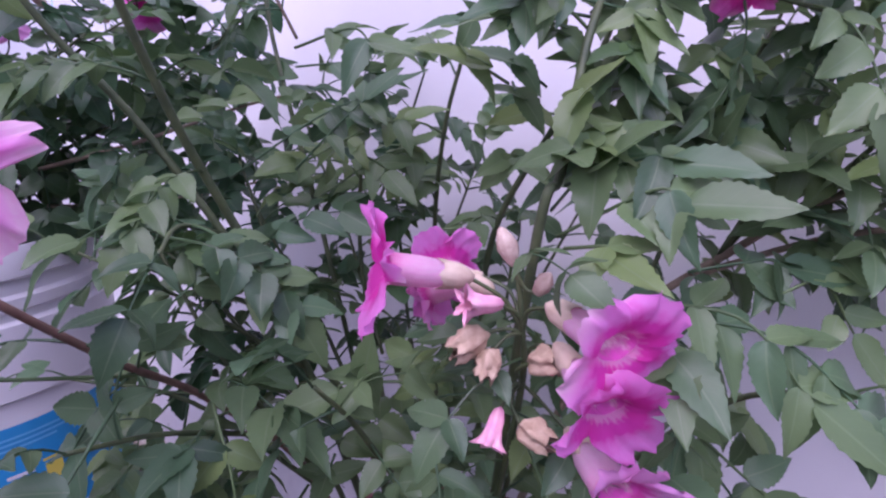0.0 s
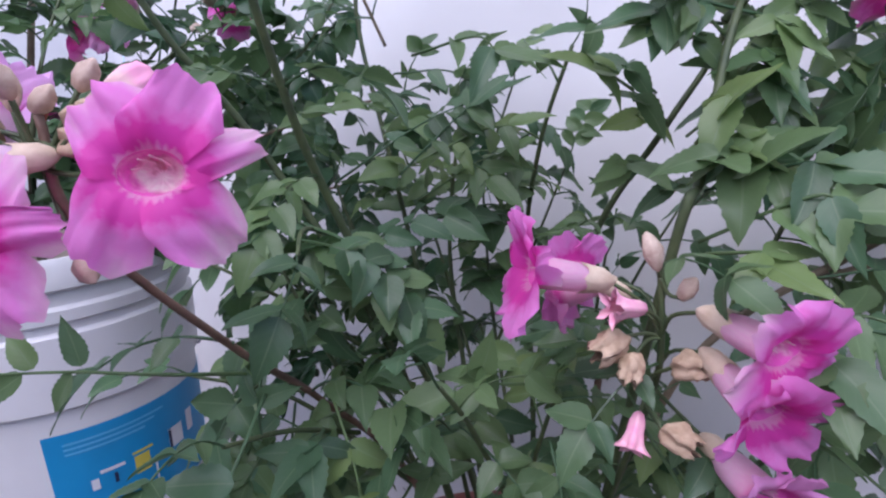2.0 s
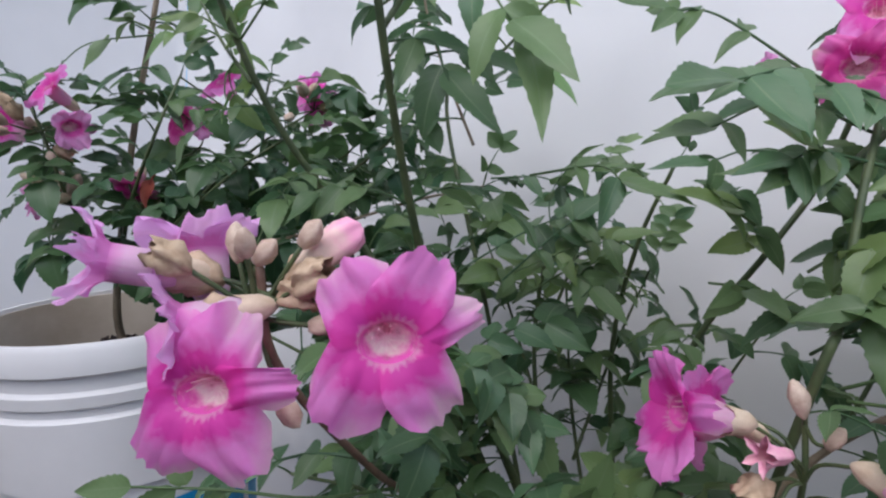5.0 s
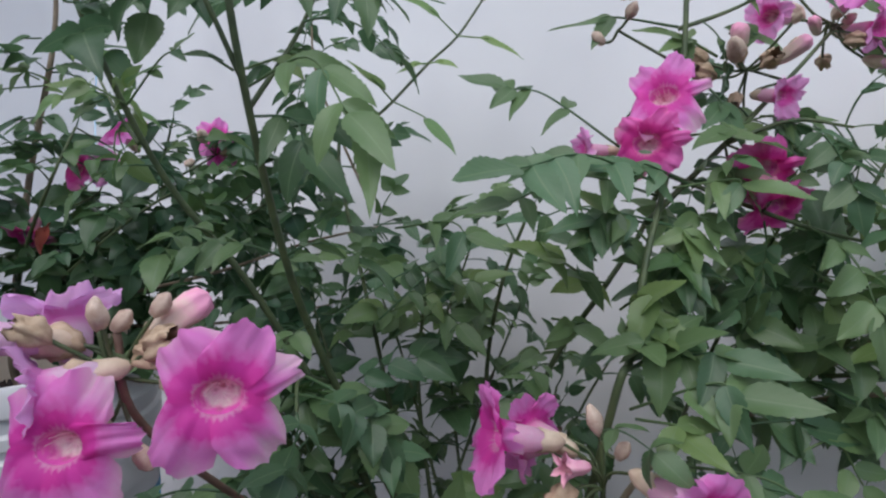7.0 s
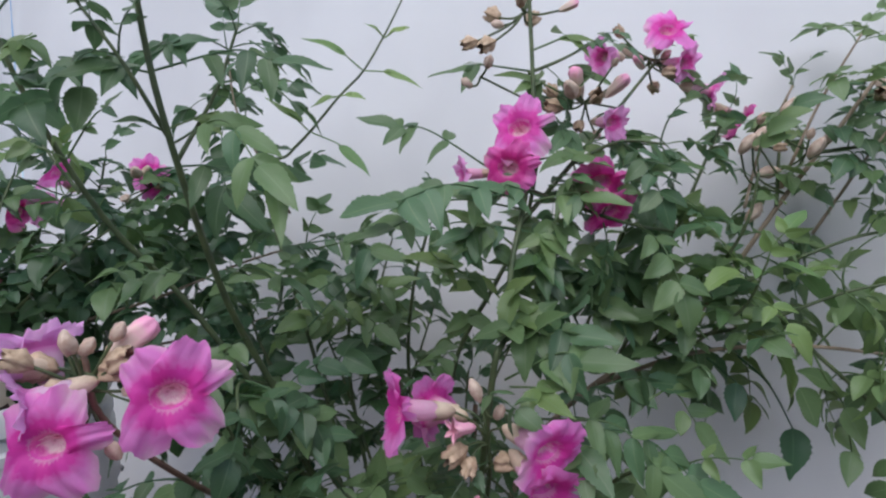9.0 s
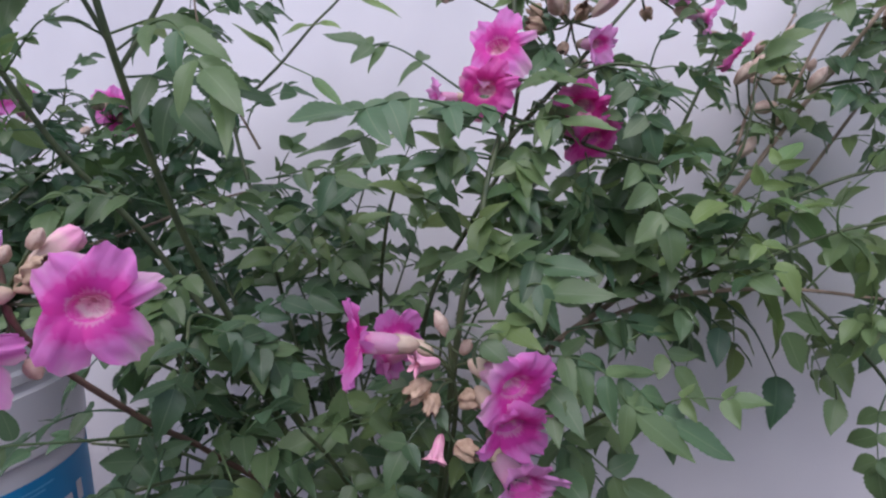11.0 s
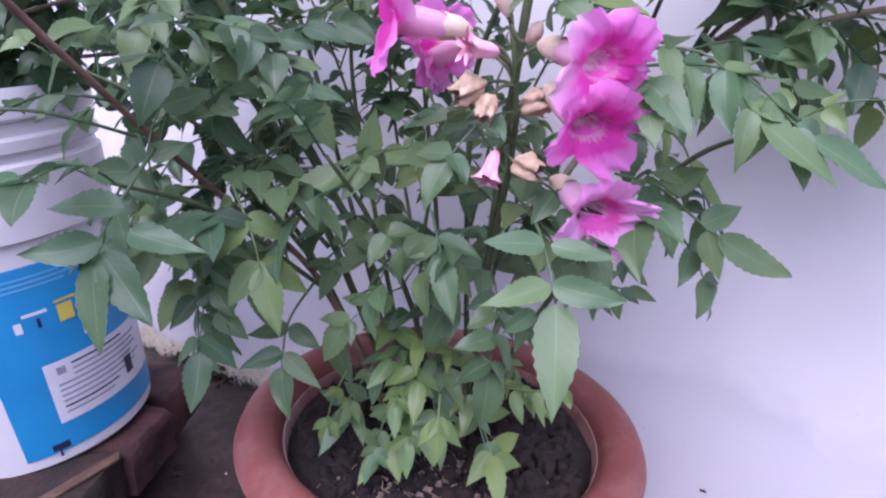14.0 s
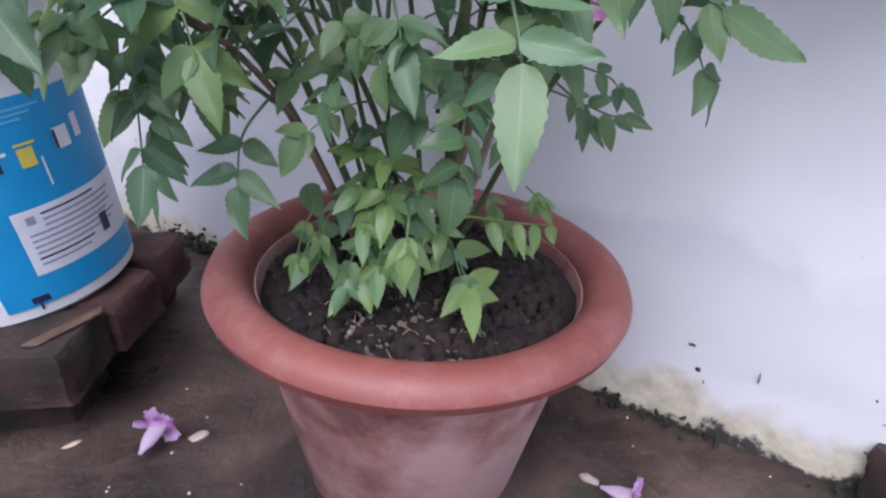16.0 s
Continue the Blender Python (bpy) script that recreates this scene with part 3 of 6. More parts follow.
tube(bm, [Vector((0.154 * math.cos(a), 0.154 * math.sin(a) * 1.0, 0.3 - 0.035 * math.sin((a - 0.2) * 1.1))) for a in (0.3 + 0.13 * k for k in range(20))], 0.0018, 0.0018, 6)
part("handle", bm, WIRE, bucket, "thin wire carrying handle")


def make_brick(x, y, z, yaw, size, mat, seed, label):
    rnd = random.Random(seed)
    bm = bmesh.new()
    bmesh.ops.create_cube(bm, size=1)
    bmesh.ops.subdivide_edges(bm, edges=bm.edges, cuts=8, use_grid_fill=True)
    for v in bm.verts:
        v.co = Vector((v.co.x * size[0], v.co.y * size[1], v.co.z * size[2]))
        edge = sum(abs(abs(c) - s / 2) < 0.002 for c, s in zip(v.co, size))
        flat = v.co.z < -size[2] / 2 + 0.001
        v.co *= 1 - (0.035 * (edge - 1) + 0.07 * noise.noise(v.co * 26 + Vector((seed, 0, 0))) + 0.045 * noise.noise(v.co * 80 + Vector((0, seed, 0)))) * (0.3 if flat else 1)
        if flat:
            v.co.z = -size[2] / 2
    ob = part("brick", bm, mat)
    ob.matrix_basis = pose(x, y, z + size[2] / 2, 0, 0, yaw)
    return tagged(ob, label, "brick", "bricks under the bucket")


for k, (x, y, z, yaw, mat) in enumerate((
        (-0.575, 0.12, 0, 8, BRICK), (-0.6, 0.24, 0, 3, BRICK), (-0.585, 0.36, 0, -4, BRICK),
        (-0.525, 0.075, 0.071, 4, BRICK), (-0.515, 0.2, 0.071, -3, BRICK_RED), (-0.525, 0.325, 0.071, 2, BRICK_RED),
        (-0.74, 0.16, 0.071, 92, BRICK), (-0.75, 0.18, 0, 88, BRICK))):
    make_brick(x, y, z, yaw, (0.23, 0.112, 0.071), mat, k, "mossy dark brick stacked under the bucket" if mat is BRICK else "worn red brick stacked under the bucket")
loose = make_brick(0.56, -0.04, 0, 34, (0.16, 0.1, 0.07), BRICK, 20, "brown brick lying at the foot of the wall")
loose["group"] = ""
bm = bmesh.new()
bmesh.ops.create_cube(bm, size=1)
for v in bm.verts:
    v.co = Vector((v.co.x * 0.1 * (1 if v.co.y > 0 else 0.8), v.co.y * 0.016, v.co.z * 0.004))
bmesh.ops.bevel(bm, geom=bm.edges, offset=0.001, segments=1, affect="EDGES")
sliver = part("wood_sliver", bm, WOODBIT)
sliver.matrix_basis = pose(-0.43, 0.085, 0.144, 0, 0, 62)
tagged(sliver, "thin torn sliver of pale wood on the bricks", "wood chip")


# ---- flowers ----
LOBES = ((2.2, 1.02, 0.92, 0.0), (1.1, 0.95, 0.98, 0.1), (0.2, 0.58, 1.1, 0.6), (-0.98, 1.05, 1.1, 0.1), (-2.5, 1.08, 1.05, 0.0))  # angle, width, reach, curling


def corolla_mesh(seed, mat, openness=1.0, forward=0.0):
    """A trumpet: narrow tube, swelling throat and five crinkled, overlapping lobes of uneven size."""
    rnd = random.Random(seed)
    n, bm = 40, bmesh.new()
    mouth, flat = 0.0118, 0.72
    rings = []
    for r, h in ((0.0028, 0.0), (0.0034, 0.005), (0.0062, 0.011), (0.0092, 0.019), (0.0106, 0.028), (0.0114, 0.037), (mouth, 0.042)):
        squash = 0.95 - (0.95 - flat) * h / 0.042
        rings.append([bm.verts.new((r * math.cos(a), r * math.sin(a) * squash, h)) for a in (2 * math.pi * k / n for k in range(n))])
    for a, c in zip(rings, rings[1:]):
        for k in range(n):
            bm.faces.new((a[k], a[(k + 1) % n], c[(k + 1) % n], c[k]))
    # the lobes: a lip of three below, two above
    foot = mouth * 0.82
    for j, (turn, wide, far, curling) in enumerate(LOBES):
        turn += rnd.uniform(-0.12, 0.12) - math.pi / 2
        half = 0.0154 * wide * rnd.uniform(0.92, 1.1) * (0.55 + 0.45 * openness)
        reach = 0.0262 * far * rnd.uniform(0.9, 1.1) * openness
        pitch = rnd.uniform(-0.2, 0.3) + 0.55 * (1 - openness) + forward
        roll, curl = rnd.uniform(-0.35, 0.35), rnd.uniform(0.2, 0.75)
        cup = curling * rnd.uniform(0.7, 1.2) * rnd.choice((-1, 1))
        ph = [rnd.uniform(0, 6.28) for _ in range(7)]
        skew = rnd.uniform(-0.25, 0.25)
        rows = []
        for i in range(11):
            t = i / 10
            row = []
            for q in range(17):
                u = q / 8 - 1
                body = foot + (half - foot) * math.sin(min(1.0, t / 0.6) * math.pi / 2)
                x = u * body + skew * reach * t * t
                edge = 1 - 0.4 * abs(u) ** 3.6 - 0.09 * math.exp(-((u - 0.4 * skew) * 4) ** 2) + 0.035 * math.sin(8 * u + ph[0]) + 0.03 * math.sin(17 * u + ph[1])
                out = reach * t * edge
                start = math.sqrt(max(mouth * mouth - (u * foot) ** 2, 0)) - 0.0004
                y = start + out * math.cos(pitch)
                z = 0.0418 + 0.0009 * (j % 2) * t + out * math.sin(pitch) + 0.0045 * (1 - math.exp(-7 * t)) - curl * reach * 0.42 * t * t
                z += roll * x * t - 0.1 * abs(x) * t + cup * x * x * 45 * t
                z += t * (0.0021 * math.sin(4.5 * u + ph[2]) + 0.0015 * math.sin(9 * u + 3 * t + ph[3])) + t * t * 0.0012 * math.sin(18 * u + ph[4]) + 0.0009 * math.sin(8 * t + ph[5] + 2 * u) * t
                px, py = x * math.cos(turn) - y * math.sin(turn), x * math.sin(turn) + y * math.cos(turn)
                row.append(bm.verts.new((px, py * (flat + (1 - flat) * min(1.0, 3 * t)), z)))
            rows.append(row)
        for a, c in zip(rows, rows[1:]):
            for q in range(16):
                bm.faces.new((a[q], a[q + 1], c[q + 1], c[q]))
    me = bpy.data.meshes.new("flower")
    bm.to_mesh(me)
    bm.free()
    me.materials.append(mat)
    for p in me.polygons:
        p.use_smooth = True
    return me


def turned_mesh(name, profile, mat, lobes=0, n=15, rib=0.08, star=0.0, flat=1.0, crumple=0.0):
    bm = bmesh.new()
    rings = []

    def swell(a, i):
        return 1 + rib * math.cos(5 * a) + (star * math.cos(5 * a) if i >= len(profile) - 2 else 0)

    for i, (r, h) in enumerate(profile):
        last = i == len(profile) - 1
        rings.append([bm.verts.new((r * math.cos(a) * swell(a, i), r * math.sin(a) * swell(a, i) * flat, h + (lobes * math.cos(5 * a) if last else 0))) for a in (2 * math.pi * k / n for k in range(n))])
    for a, c in zip(rings, rings[1:]):
        for k in range(n):
            bm.faces.new((a[k], a[(k + 1) % n], c[(k + 1) % n], c[k]))
    bm.faces.new(rings[0][::-1])
    if not lobes:
        bm.faces.new(rings[-1])
    for v in bm.verts:
        v.co += crumple * noise.noise_vector(v.co * 260)
    me = bpy.data.meshes.new(name)
    bm.to_mesh(me)
    bm.free()
    me.materials.append(mat)
    for p in me.polygons:
        p.use_smooth = True
    return me


def stamen_mesh():
    bm = bmesh.new()
    for k in range(4):
        a = 0.5 + k * 0.7
        tube(bm, spline([(0, 0, 0.021), (0.005 * math.cos(a), 0.005 * math.sin(a), 0.03), (0.006 * math.cos(a + 0.3), 0.006 * math.sin(a + 0.3), 0.043)], 4), 0.0004, 0.0003, 4)
    me = bpy.data.meshes.new("stamen_tuft")
    bm.to_mesh(me)
    bm.free()
    me.materials.append(STAMEN)
    return me


THROAT_MESH = turned_mesh("throat", [(0.0004, 0.0285), (0.004, 0.0282), (0.0074, 0.0305), (0.0096, 0.0345), (0.0113, 0.0412)], THROAT, 0.0003, 30, 0.0, 0.0, 0.73)
FLOWERS = [corolla_mesh(k, PETAL) for k in range(4)]
PALE_FLOWERS = [corolla_mesh(50, PETAL_PALE, 0.5, 0.6), corolla_mesh(51, PETAL_PALE, 0.95, 0.3), corolla_mesh(52, PETAL_PALE, 0.75, 0.35)]
OPEN_SIDE = corolla_mesh(41, PETAL, 1.0, 0.42)
SPLAYED = [corolla_mesh(61, PETAL, 0.95, 0.3), corolla_mesh(64, PETAL, 0.95, 0.3), corolla_mesh(66, PETAL_HALF, 0.72, 0.3)]
DEEP_FLOWERS = [corolla_mesh(k + 10, PETAL_DEEP, 0.85) for k in range(3)]
FADED_FLOWERS = [corolla_mesh(k + 30, PETAL_FADED, 0.8) for k in range(2)]
HALF_FLOWERS = [corolla_mesh(k + 20, PETAL_HALF, 0.7, 0.25) for k in range(2)]
CALYX_MESH = turned_mesh("calyx", [(0.0014, -0.003), (0.004, 0.0), (0.0066, 0.005), (0.0072, 0.011), (0.0082, 0.016)], CALYX, 0.0028)
STAMEN_MESH = stamen_mesh()
BUD_MESH = turned_mesh("bud", [(0.0012, -0.003), (0.004, 0), (0.0068, 0.007), (0.0078, 0.014), (0.0064, 0.022), (0.0034, 0.0275), (0.0008, 0.03)], BUD, 0, 15, 0.1, 0.0, 1.0, 0.0011)
BUD_SMALL = turned_mesh("bud", [(0.0012, -0.002), (0.0035, 0), (0.0056, 0.005), (0.0052, 0.011), (0.0022, 0.0155), (0.0006, 0.0165)], BUD, 0, 15, 0.1, 0.0, 1.0, 0.0011)
BUD_PINK_MESH = turned_mesh("bud", [(0.0012, -0.003), (0.0045, 0.0), (0.007, 0.008), (0.0074, 0.017), (0.0095, 0.026), (0.0088, 0.03), (0.0125, 0.034)], BUD_PINK, 0.0012, 20, 0.1, 0.42)
TIPPED_MESH = turned_mesh("bud", [(0.0012, -0.003), (0.004, 0.0), (0.0062, 0.006), (0.0074, 0.014), (0.0084, 0.022), (0.0088, 0.028), (0.0066, 0.033), (0.002, 0.0355)], BUD_TIPPED, 0, 20, 0.1, 0.1, 0.9, 0.0012)
DRY_MESH = turned_mesh("spent_flower", [(0.001, -0.002), (0.0045, 0.001), (0.0072, 0.005), (0.0082, 0.009), (0.0078, 0.013), (0.0066, 0.016), (0.0072, 0.019), (0.005, 0.022)], DRY, 0.002, 24, 0.16, 0.2, 1.0, 0.0032)


def oblique(mesh, slope):
    """The same flower part with its mouth cut aslant, leaning to one side."""
    me = mesh.copy()
    for v in me.vertices:
        w = min(1.0, max(0.0, (v.co.z - 0.012) / 0.03))
        v.co.z += slope * v.co.x * w * w * (3 - 2 * w)
    return me


ASLANT = {}
for source in SPLAYED:
    ASLANT[source.name] = oblique(source, 0.3)
ASLANT_THROAT, ASLANT_STAMEN = oblique(THROAT_MESH, 0.3), oblique(STAMEN_MESH, 0.3)


def axis_pose(base, d, spin=0.0, size=1.0):
    z = Vector(d).normalized()
    x = Vector((0, 0, 1)).cross(z)
    x = x.normalized() if x.length > 0.05 else Vector((1, 0, 0))
    turn = Matrix((x, z.cross(x), z)).transposed().to_4x4()
    return Matrix.Translation(base) @ turn @ Matrix.Rotation(spin * 0.3, 4, "Z") @ Matrix.Diagonal((size, size, size, 1))


def flower(plant, mouth, d, size, mesh, spin, label, stalk=None, aslant=False):
    d = Vector(d).normalized()
    base = Vector(mouth) - d * 0.043 * size
    f = share("flower", ASLANT[mesh.name] if aslant else mesh, plant, axis_pose(base, d, spin, size), label)
    share("calyx", CALYX_MESH, f, Matrix.Identity(4), "cream bell-shaped calyx")
    share("stamen_tuft", ASLANT_STAMEN if aslant else STAMEN_MESH, f, Matrix.Identity(4))
    share("throat", ASLANT_THROAT if aslant else THROAT_MESH, f, Matrix.Identity(4), "pale streaked throat")
    if stalk is not None:
        pedicel(plant, stalk, base, d)
    return f


def pedicel(plant, start, base, d):
    start, d = Vector(start), Vector(d).normalized()
    bend = base - d * 0.35 * (base - start).length
    part("flower_stalk", tube(bmesh.new(), spline([start, start.lerp(bend, 0.6), base], 4), 0.0011, 0.0011, 5), STEM, plant)


def bud(plant, base, d, mesh, size, stalk):
    base = Vector(base)
    share("spent_flower" if mesh is DRY_MESH else "bud", mesh, plant, axis_pose(base, d, 0.3, size))
    pedicel(plant, stalk, base, d)


# ---- plants ----
grown, rest = {}, {}


def grow(plant, points, r0, r1, first, step, meshes, size, seed, mat, name="stem", droop=0.15, tip=True, wide=0.95, gaps=0.28, last=9.0):
    """A stem through some points, with opposite pairs of feathered leaves from the distance first on."""
    rnd = random.Random(seed)
    line = spline(points, 8)
    part(name, tube(bmesh.new(), line, r0, r1, 8), mat, plant)
    gone, at, turn = 0.0, first, rnd.uniform(0, 3.1)
    for a, c in zip(line, line[1:]):
        gone += (c - a).length
        if gone < at or gone > last:
            continue
        at += step * rnd.uniform(0.8, 1.25)
        turn += 1.57 + rnd.uniform(-0.4, 0.4)
        t = (c - a).normalized()
        m = frame_of(t, (0.2, 0.9, 0.3))
        for side in (0.0, math.pi):
            if rnd.random() < gaps:
                continue
            out = m @ Vector((math.cos(turn + side), 0, math.sin(turn + side)))
            d = (out * wide + t * rnd.uniform(0.2, 0.6) + Vector((0, 0, -droop + rnd.uniform(-0.25, 0.15)))).normalized()
            put_leaf(plant, c, d, rnd.choice(meshes), size * rnd.uniform(0.8, 1.15), rnd)
    if tip:
        put_leaf(plant, line[-1], (line[-1] - line[-2]), rnd.choice(meshes), size * 0.8, rnd)
    return line


def put_leaf(plant, base, d, mesh, size, rnd):
    d = Vector(d).normalized()
    reach = 0.125 * size
    for k in range(6):
        if clear_of_wall(Vector(base) + d * reach) > 0.012 and (Vector(base) + d * reach).y > -0.345:
            break
        if clear_of_wall(Vector(base) + d * reach) <= 0.012:
            d = (d + WALL_OUT * 0.5).normalized()
        else:
            d = (d + Vector((0, 0.5, 0))).normalized()
    up = Vector((rnd.uniform(-0.55, 0.55), -0.35 + rnd.uniform(-0.45, 0.45), 1.0))
    m = Matrix.Translation(base) @ frame_of(d, up).to_4x4() @ Matrix.Diagonal((size, size, size, 1))
    grown[plant.name] = grown.get(plant.name, 0) + 1
    if grown[plant.name] <= 290:
        share("leaf", mesh, plant, m)
    else:
        rest.setdefault(plant.name, []).append((mesh, m))


def set_leaf(plant, stalk, leaflets, mat, seed, face=(0, -1, 0.6)):
    """A leaf whose leaflets run between given points: (base, tip, width)."""
    rnd = random.Random(seed)
    bm = bmesh.new()
    uv = bm.loops.layers.uv.new("UVMap")
    tube(bm, spline(stalk, 5), 0.0012, 0.0007, 5)
    for base, tip, width in leaflets:
        d = Vector(tip) - Vector(base)
        m = Matrix.Translation(base) @ frame_of(d, Vector(face) + Vector([rnd.uniform(-0.25, 0.25) for _ in range(3)])).to_4x4()
        blade(bm, uv, m, d.length * 1.03, width, rnd.uniform(0.1, 0.3), rnd.uniform(0.05, 0.22), rnd)
    return part("leaf", bm, mat, plant, sharp=4.0)


def frond(plant, base, tip, pairs, leaflet, mat, seed, wide=0.44, rise=0.1):
    """A feathered leaf from its base on a stem to the tip of its end leaflet, bowed upward by rise."""
    rnd = random.Random(seed)
    base, tip = Vector(base), Vector(tip)
    d = tip - base
    length = d.length
    end = min(leaflet * 1.15, 0.8 * length)
    bm = bmesh.new()
    uv = bm.loops.layers.uv.new("UVMap")
    arch = Vector((0, 0, rise * length))
    line = spline([base, base.lerp(tip, 0.45) + arch, tip - (d + arch * -1.2).normalized() * end], 6)
    tube(bm, line, 0.0011, 0.0006, 5)
    up = Vector((rnd.uniform(-0.35, 0.35), -0.75, 0.9))
    for i in range(pairs):
        t = 0.4 + 0.55 * i / max(pairs - 1, 1) if pairs > 1 else 0.62
        p = line[int(t * (len(line) - 1))]
        turn = frame_of(line[min(int(t * 12) + 1, 12)] - line[max(int(t * 12) - 1, 0)], up)
        for side in (-1, 1):
            a = radians(rnd.uniform(46, 74))
            way = turn @ Vector((side * math.sin(a), math.cos(a), 0)) + Vector((0, 0, rnd.uniform(-0.5, -0.1)))
            size = leaflet * rnd.uniform(0.75, 1.05)
            blade(bm, uv, Matrix.Translation(p) @ frame_of(way, up + Vector((rnd.uniform(-0.5, 0.5), 0, rnd.uniform(-0.4, 0.4)))).to_4x4(), size, size * wide * rnd.uniform(0.9, 1.1), rnd.uniform(0.1, 0.4), rnd.uniform(0.2, 0.7), rnd)
    blade(bm, uv, Matrix.Translation(line[-1]) @ frame_of(tip - line[-1], up).to_4x4(), (tip - line[-1]).length * 1.03, max(end, leaflet * 0.8) * wide, 0.25, 0.15, rnd)
    return part("leaf", bm, mat, plant, sharp=4.0)


def join_rest(plant):
    """The leaves past those that are parts of their own."""
    by_mat = {}
    for mesh, m in rest.get(plant.name, []):
        bm = by_mat.setdefault(mesh.materials[0], bmesh.new())
        copy = mesh.copy()
        copy.transform(m)
        bm.from_mesh(copy)
        bpy.data.meshes.remove(copy)
    for mat, bm in by_mat.items():
        tagged(part("foliage", bm, mat, plant), kind="stuff")


def make_pot_plant():
    plant = tagged(new("trumpet_vine"), "bushy pink-flowered trumpet vine growing in the clay-coloured pot", "plant")
    # tall stems
    grow(plant, [(-0.01, 0.0, 0.2), (-0.06, 0.01, 0.42), (-0.15, -0.04, 0.63), (-0.176, -0.09, 0.73), (-0.19, -0.16, 0.87), (-0.196, -0.19, 0.99)], 0.0041, 0.0022, 0.3, 0.062, LEAVES, 0.9, 1, STEM, last=0.58)
    grow(plant, [(-0.02, 0.02, 0.2), (-0.12, 0.02, 0.5), (-0.23, 0.01, 0.69), (-0.295, -0.03, 0.79), (-0.335, -0.075, 0.9), (-0.36, -0.1, 1.0)], 0.004, 0.002, 0.3, 0.075, LEAVES, 0.9, 2, STEM)
    grow(plant, [(0.03, 0.03, 0.2), (0.035, -0.08, 0.42), (0.055, -0.158, 0.64), (0.067, -0.154, 0.672), (0.081, -0.14, 0.737), (0.1, -0.12, 0.792), (0.112, -0.115, 0.863), (0.115, -0.11, 1.0)], 0.0032, 0.0018, 0.26, 0.06, LEAVES, 0.9, 3, STEM, last=0.4)
    grow(plant, [(0.03, 0.05, 0.2), (0.03, 0.03, 0.5), (0.04, 0.0, 0.62), (0.085, -0.025, 0.707), (0.118, -0.03, 0.765), (0.13, -0.06, 0.84)], 0.003, 0.002, 0.3, 0.07, LEAVES, 0.85, 4, STEM, last=0.45)
    # branches that lean to the open side of the wall
    grow(plant, [(0.04, 0.03, 0.3), (0.12, 0.0, 0.52), (0.221, -0.05, 0.626), (0.289, -0.06, 0.67), (0.371, -0.08, 0.781), (0.436, -0.1, 0.867), (0.49, -0.12, 0.95)], 0.0036, 0.0018, 0.26, 0.065, MIXED_LEAVES, 0.85, 5, STEM_WOOD)
    grow(plant, [(0.18, -0.025, 0.59), (0.26, -0.08, 0.63), (0.34, -0.12, 0.64), (0.42, -0.14, 0.63)], 0.0026, 0.0014, 0.06, 0.065, MIXED_LEAVES, 0.9, 6, STEM_WOOD)
    grow(plant, [(0.2, -0.04, 0.61), (0.24, -0.06, 0.7), (0.28, -0.07, 0.79), (0.31, -0.08, 0.86)], 0.0024, 0.0014, 0.04, 0.045, MIXED_LEAVES, 0.8, 7, STEM)
    grow(plant, [(0.09, -0.11, 0.76), (0.15, -0.1, 0.82), (0.2, -0.09, 0.87), (0.25, -0.07, 0.92)], 0.0024, 0.0014, 0.05, 0.05, MIXED_LEAVES, 0.75, 8, STEM)
    grow(plant, [(0.3, -0.06, 0.68), (0.37, -0.1, 0.72), (0.43, -0.13, 0.74), (0.49, -0.15, 0.72)], 0.002, 0.0012, 0.03, 0.055, MIXED_LEAVES, 0.8, 9, STEM)
    grow(plant, [(0.04, -0.02, 0.3), (0.1, -0.08, 0.44), (0.16, -0.14, 0.54), (0.2, -0.19, 0.57)], 0.0028, 0.0014, 0.14, 0.045, LEAVES, 0.95, 10, STEM, gaps=0.45)
    # bushy middle
    grow(plant, [(-0.02, -0.02, 0.2), (-0.1, -0.03, 0.42), (-0.165, -0.07, 0.51), (-0.18, -0.16, 0.575), (-0.2, -0.25, 0.655), (-0.205, -0.262, 0.7)], 0.003, 0.0018, 0.24, 0.055, LEAVES, 0.95, 13, STEM_RED, tip=False, last=0.47)
    grow(plant, [(0.01, 0.0, 0.2), (-0.02, -0.05, 0.4), (-0.05, -0.1, 0.5), (-0.07, -0.14, 0.55)], 0.003, 0.0014, 0.24, 0.056, LEAVES, 0.95, 14, STEM, gaps=0.45)
    grow(plant, [(-0.02, 0.03, 0.2), (-0.06, 0.06, 0.45), (-0.08, 0.07, 0.6), (-0.07, 0.06, 0.72)], 0.003, 0.0016, 0.26, 0.056, LEAVES, 0.95, 15, STEM, gaps=0.45)
    grow(plant, [(0.0, 0.04, 0.2), (0.0, 0.07, 0.45), (-0.01, 0.06, 0.6), (0.0, 0.03, 0.7), (0.02, 0.0, 0.77)], 0.003, 0.0016, 0.27, 0.056, LEAVES, 0.9, 16, STEM, gaps=0.45)
    grow(plant, [(-0.03, 0.0, 0.22), (-0.12, 0.04, 0.42), (-0.2, 0.04, 0.55), (-0.25, 0.02, 0.63)], 0.003, 0.0014, 0.25, 0.056, MIXED_LEAVES, 0.95, 17, STEM, gaps=0.45)
    grow(plant, [(0.02, 0.035, 0.2), (0.031, 0.045, 0.309), (0.047, 0.060, 0.369), (0.053, 0.065, 0.402), (0.07, 0.08, 0.55)], 0.0062, 0.003, 0.28, 0.06, LEAVES, 0.8, 21, STEM_RED, "trunk")
    # shaded leaves under the middle flowers
    grow(plant, [(0.03, -0.03, 0.34), (0.045, -0.08, 0.45), (0.06, -0.11, 0.52)], 0.0022, 0.0012, 0.09, 0.036, PALE_LEAVES, 0.8, 26, STEM)
